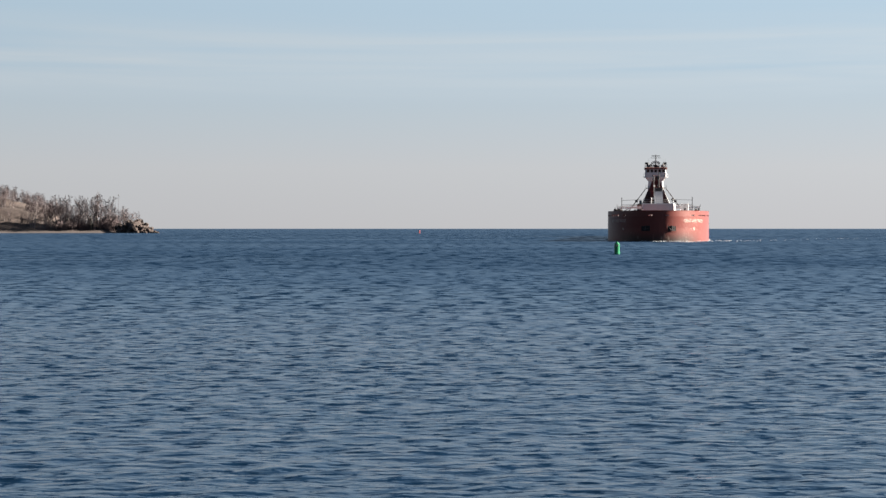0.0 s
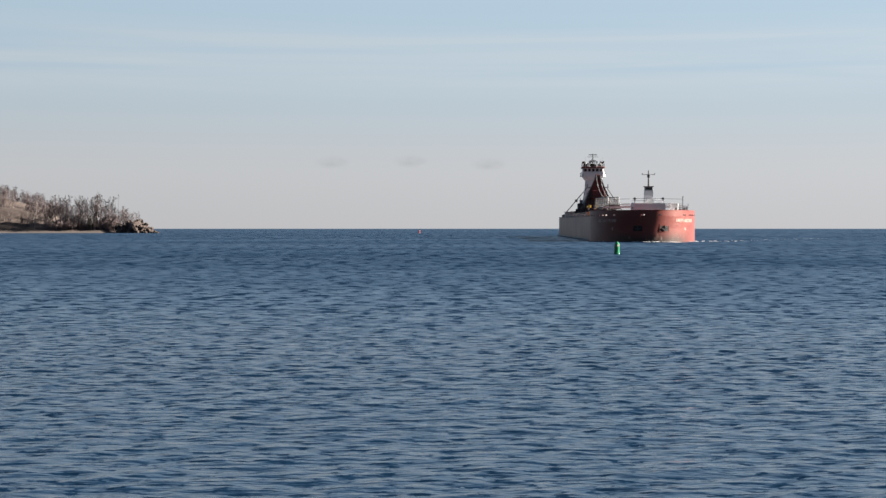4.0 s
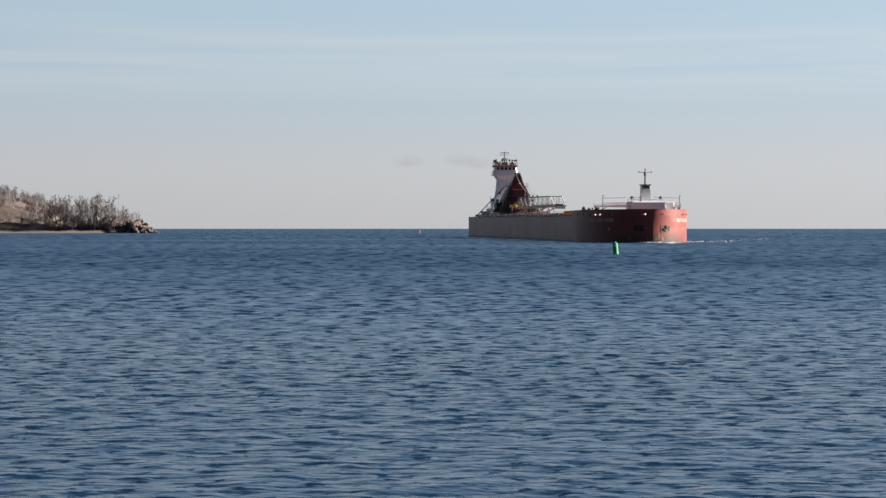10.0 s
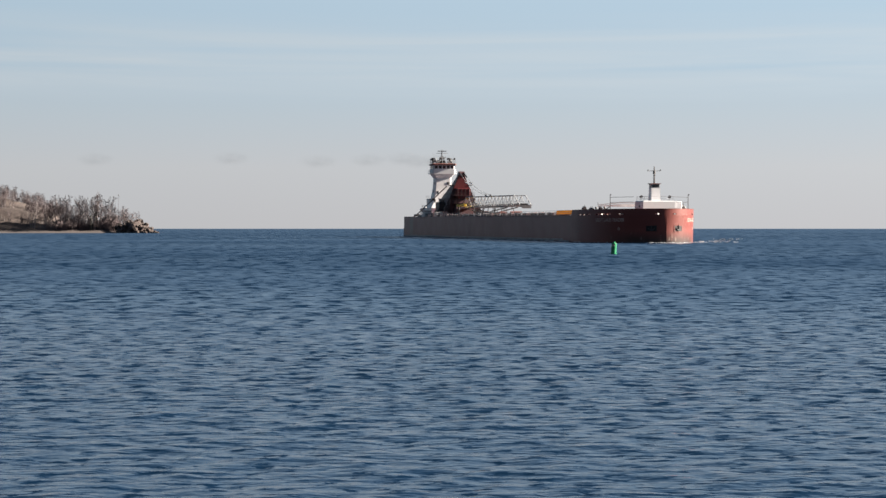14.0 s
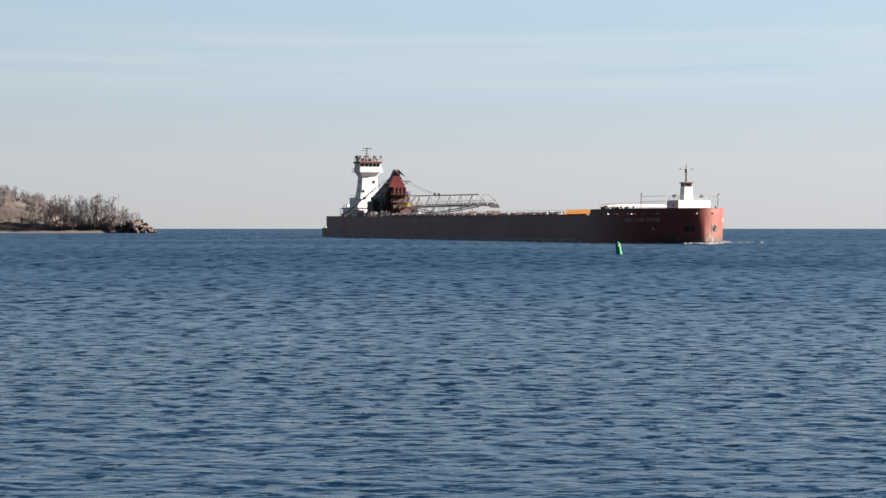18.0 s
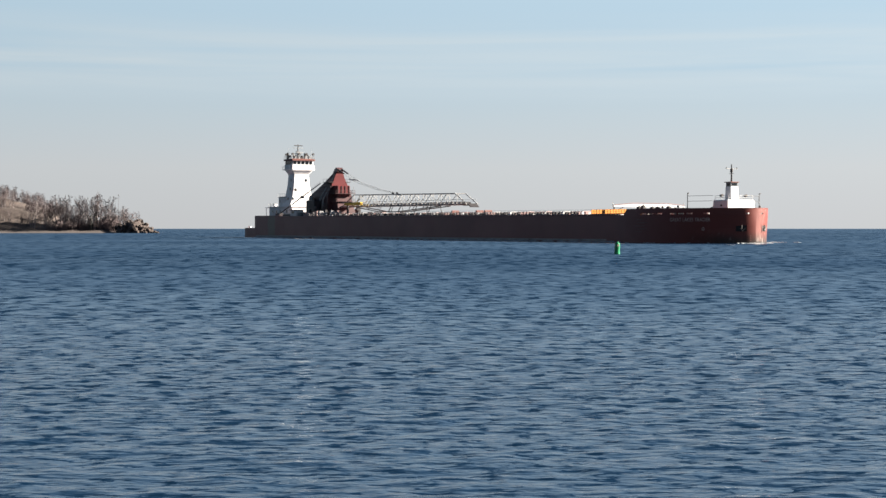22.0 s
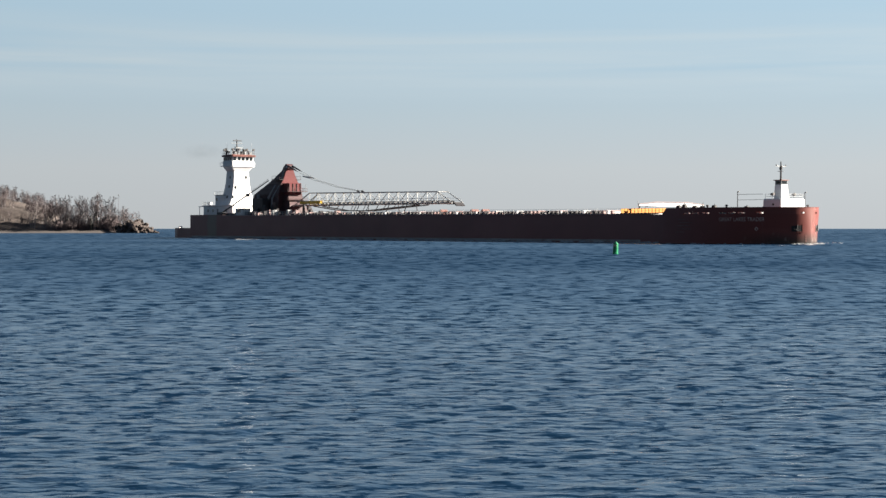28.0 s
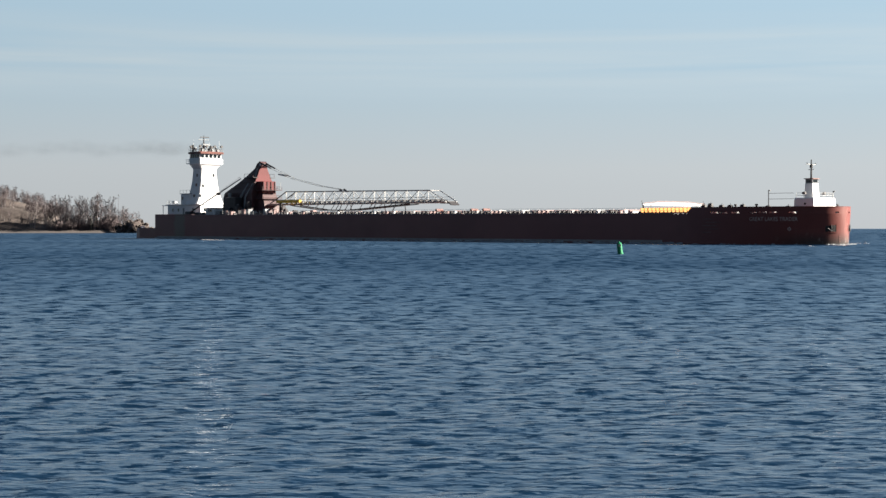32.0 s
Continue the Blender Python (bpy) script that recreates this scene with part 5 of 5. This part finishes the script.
def smoke_puff():
    """A curved veil of smoke."""
    top = new("smoke_puff")
    s = Shape()
    nx, nz = 17, 11
    verts = [(8.0 * (2 * i / (nx - 1) - 1), 0.45 * math.sin(i * 0.6 + 1.4) * math.cos(j * 0.8 + 1.4), 3.0 * (2 * j / (nz - 1) - 1)) for j in range(nz) for i in range(nx)]
    s.add(verts, [(j * nx + i, j * nx + i + 1, (j + 1) * nx + i + 1, (j + 1) * nx + i) for j in range(nz - 1) for i in range(nx - 1)])
    part("veil", s, SMOKE, top, "", True)
    return tagged(top, "faint brown-grey exhaust smoke drifting off the tug", "smoke", "exhaust smoke")


PUFF_TIMES = (0.9, 1.3, 1.8, 7.9, 8.5, 9.1, 10.6, 11.2, 11.7, 12.1, 12.6, 13.2, 13.9, 18.4, 22.4, 27.3, 28.7, 29.0, 29.2, 29.4, 29.6, 29.8, 30.0, 30.2, 30.5, 30.9, 31.3, 31.6)
puffs = [smoke_puff()]
for k in range(len(PUFF_TIMES) - 1):
    puffs.append(copy_thing(puffs[0], pose(0, 0, 0)))


# ---- channel buoys ----
def can_buoy(name, paint, label, wide, tall):
    top = new(name)
    n = 16
    def ring(z, r):
        return [(r * math.cos(2 * math.pi * i / n), r * math.sin(2 * math.pi * i / n), z) for i in range(n)]
    part("body", Shape().loft([ring(-0.9, wide * 0.8), ring(-0.5, wide), ring(0.12, wide), ring(0.14, wide * 0.86), ring(tall - 0.12, wide * 0.82), ring(tall - 0.05, wide * 0.7), ring(tall, wide * 0.62)]), paint, top)
    part("collar", Shape().loft([ring(tall * 0.52, wide * 0.9), ring(tall * 0.58, wide * 0.9)]), paint, top)
    part("lifting_eye", Shape().path([(-0.1, 0, tall - 0.02), (-0.1, 0, tall + 0.1), (0.1, 0, tall + 0.1), (0.1, 0, tall - 0.02)], 0.025, 6), DARK, top)
    part("top_cap", Shape().loft([ring(tall - 0.02, wide * 0.5), ring(tall + 0.14, wide * 0.2)]), paint, top)
    part("number_bar", Shape().box(-0.14, 0.14, -wide * 0.86 - 0.02, -wide * 0.8, tall * 0.68, tall * 0.84), LETTER, top, "white marking bar")
    return tagged(top, label, "buoy")


green_buoy = can_buoy("channel_buoy", GREEN, "green can buoy leaning in the waves", 0.36, 1.32)
red_buoy = can_buoy("channel_marker", BUOYRED, "small red buoy far out on the lake", 0.5, 1.6)
red_buoy.matrix_basis = pose(-13.2, 822, 0, 3, 2, 0)

# ---- what moves ----
# seconds, place of the stem and heading of the barge
TRACK = [
    (0, 48.16, 329.27, -98.03),
    (1, 47.23, 326.62, -96.59),
    (2, 46.39, 324.02, -95.17),
    (3, 45.67, 321.53, -93.79),
    (6, 44.35, 314.49, -89.86),
    (7, 43.96, 312.30, -88.52),
    (8, 43.81, 310.16, -87.05),
    (9, 43.68, 308.11, -85.54),
    (10, 43.64, 306.12, -84.26),
    (11, 43.75, 304.15, -82.80),
    (12, 44.03, 302.17, -81.34),
    (13, 44.47, 300.18, -79.68),
    (14, 45.20, 298.13, -77.94),
    (17, 49.59, 291.97, -71.62),
    (18, 51.57, 290.66, -69.31),
    (19, 53.96, 289.96, -66.90),
    (20, 56.53, 289.53, -64.59),
    (21, 58.94, 288.99, -62.35),
    (22, 61.15, 288.12, -60.30),
    (23, 63.11, 286.90, -58.53),
    (24, 64.67, 285.33, -57.06),
    (25, 65.94, 283.34, -55.79),
    (28, 69.03, 276.66, -52.79),
    (29, 69.97, 274.62, -51.87),
    (30, 70.95, 272.58, -50.96),
    (31, 71.96, 270.52, -49.97),
    (32, 73.11, 268.50, -48.95),
]
# seconds, lean of the buoy to its right in degrees, and shift
BOB = [
    (0, 0.20, 0),
    (0.5, 0.20, 3),
    (1, 0.00, -6),
    (1.5, -0.33, -5),
    (2, -0.33, 0),
    (2.5, 0.00, -4),
    (3, 0.07, -1),
    (3.5, 0.20, 3),
    (5.5, -0.33, -2),
    (6, -0.53, -2),
    (6.5, -0.40, 2),
    (7, -0.20, -6),
    (7.5, 0.00, -6),
    (8, 0.07, 3),
    (8.5, 0.07, -1),
    (9, -0.13, -4),
    (9.5, -0.13, 0),
    (10, 0.07, -5),
    (10.5, 0.00, -5),
    (11, -0.13, 4),
    (11.5, 0.07, -1),
    (12, 0.40, -6),
    (12.5, 0.26, -1),
    (13, 0.07, -3),
    (13.5, -0.20, -4),
    (14, -0.20, 3),
    (14.5, -0.20, -1),
    (16.5, 0.07, -4),
    (17, 0.20, 2),
    (17.5, 0.26, -1),
    (18, 0.46, -8),
    (18.5, 0.40, -1),
    (19, 0.00, 2),
    (19.5, -0.20, -4),
    (20, -0.13, -1),
    (20.5, -0.13, -1),
    (21, -0.20, -8),
    (21.5, 0.00, -1),
    (22, 0.20, 3),
    (22.5, 0.46, -4),
    (23, 0.86, -3),
    (23.5, 0.79, -1),
    (24, 0.59, -6),
    (24.5, 0.26, -1),
    (25, -0.20, 4),
    (25.5, -0.59, -5),
    (27.5, -0.13, -1),
    (28, 0.00, 3),
    (28.5, 0.26, -6),
    (29, 0.40, -6),
    (29.5, 0.46, 2),
    (30, 0.99, -2),
    (30.5, 1.19, -2),
    (31, 1.32, 2),
    (31.5, 0.86, -6),
    (32, 0.59, -6),
]


# seconds, and how far along the ship the hatch crane stands
CRANE = [(0, -14), (12, -14), (14, -15), (17, -24.2), (19, -28.9), (21, -34.3), (22, -33.8), (23, -34.2), (24, -30.8), (25, -31.1), (28, -35.9), (29, -37.2), (30, -38.6), (32, -40.1)]


def motions():
    walk(hatch_crane, [(t, pose(x, 0, 0)) for t, x in CRANE])
    walk(barge, [(t, pose(x, y, 0, 0, 0, a)) for t, x, y, a in TRACK])
    walk(tug, [(t, pose(x, y, 0, 0, 0, a) @ pose(TUG_X, 0, 0)) for t, x, y, a in TRACK])
    for foam in (bow_foam, side_foam):
        walk(foam, [(t, pose(x, y, 0, 0, 0, a)) for t, x, y, a in TRACK])
    # each puff waits in the tug's house, rises from the exhausts, then drifts off with the wind
    times, track = [r[0] for r in TRACK], np.array(TRACK)
    for k, (puff, t0) in enumerate(zip(puffs, PUFF_TIMES)):
        def stack(t, z):
            x, y, a = (float(np.interp(t, track[:, 0], track[:, c])) for c in (1, 2, 3))
            return (pose(x, y, 0, 0, 0, a) @ pose(TUG_X - 8.5, 0, z)).translation
        rows = [(t, Matrix.Translation(stack(t, 6.2))) for t in times if t < t0 - 0.6] + [(t0 - 0.3, Matrix.Translation(stack(t0 - 0.3, 6.2)))]
        at = stack(t0, 26.6)
        rows.append((t0, Matrix.Translation(at)))
        def drift(age):
            return Matrix.Translation(at + Vector((-14 * age - 20 * max(0, age - 1.2) ** 2, 1.0 * age, 0.3 * age + 0.6 * math.sin(k * 2.1) * min(1, age))))
        for age in (0.5, 1.0, 1.8, 3.0, 5.0, 8.0):
            if t0 + age < 31.8:
                rows.append((t0 + age, drift(age)))
        rows.append((32.0, drift(min(32.0 - t0, 12.0))))
        walk(puff, rows)
    walk(green_buoy, [(t, pose(20.1 + dx, 172, 0, 4 * math.sin(t * 1.7), lean, 20 * math.sin(t * 0.4))) for t, dx, lean in BOB])
    walk(water, [(0, pose(8, 2.5, 0)), (32.0, pose(-8, -3.5, 0))])
    walk(water_cross, [(0, pose(-8, 2.5, 0)), (32.0, pose(8, -3.5, 0))])


motions()
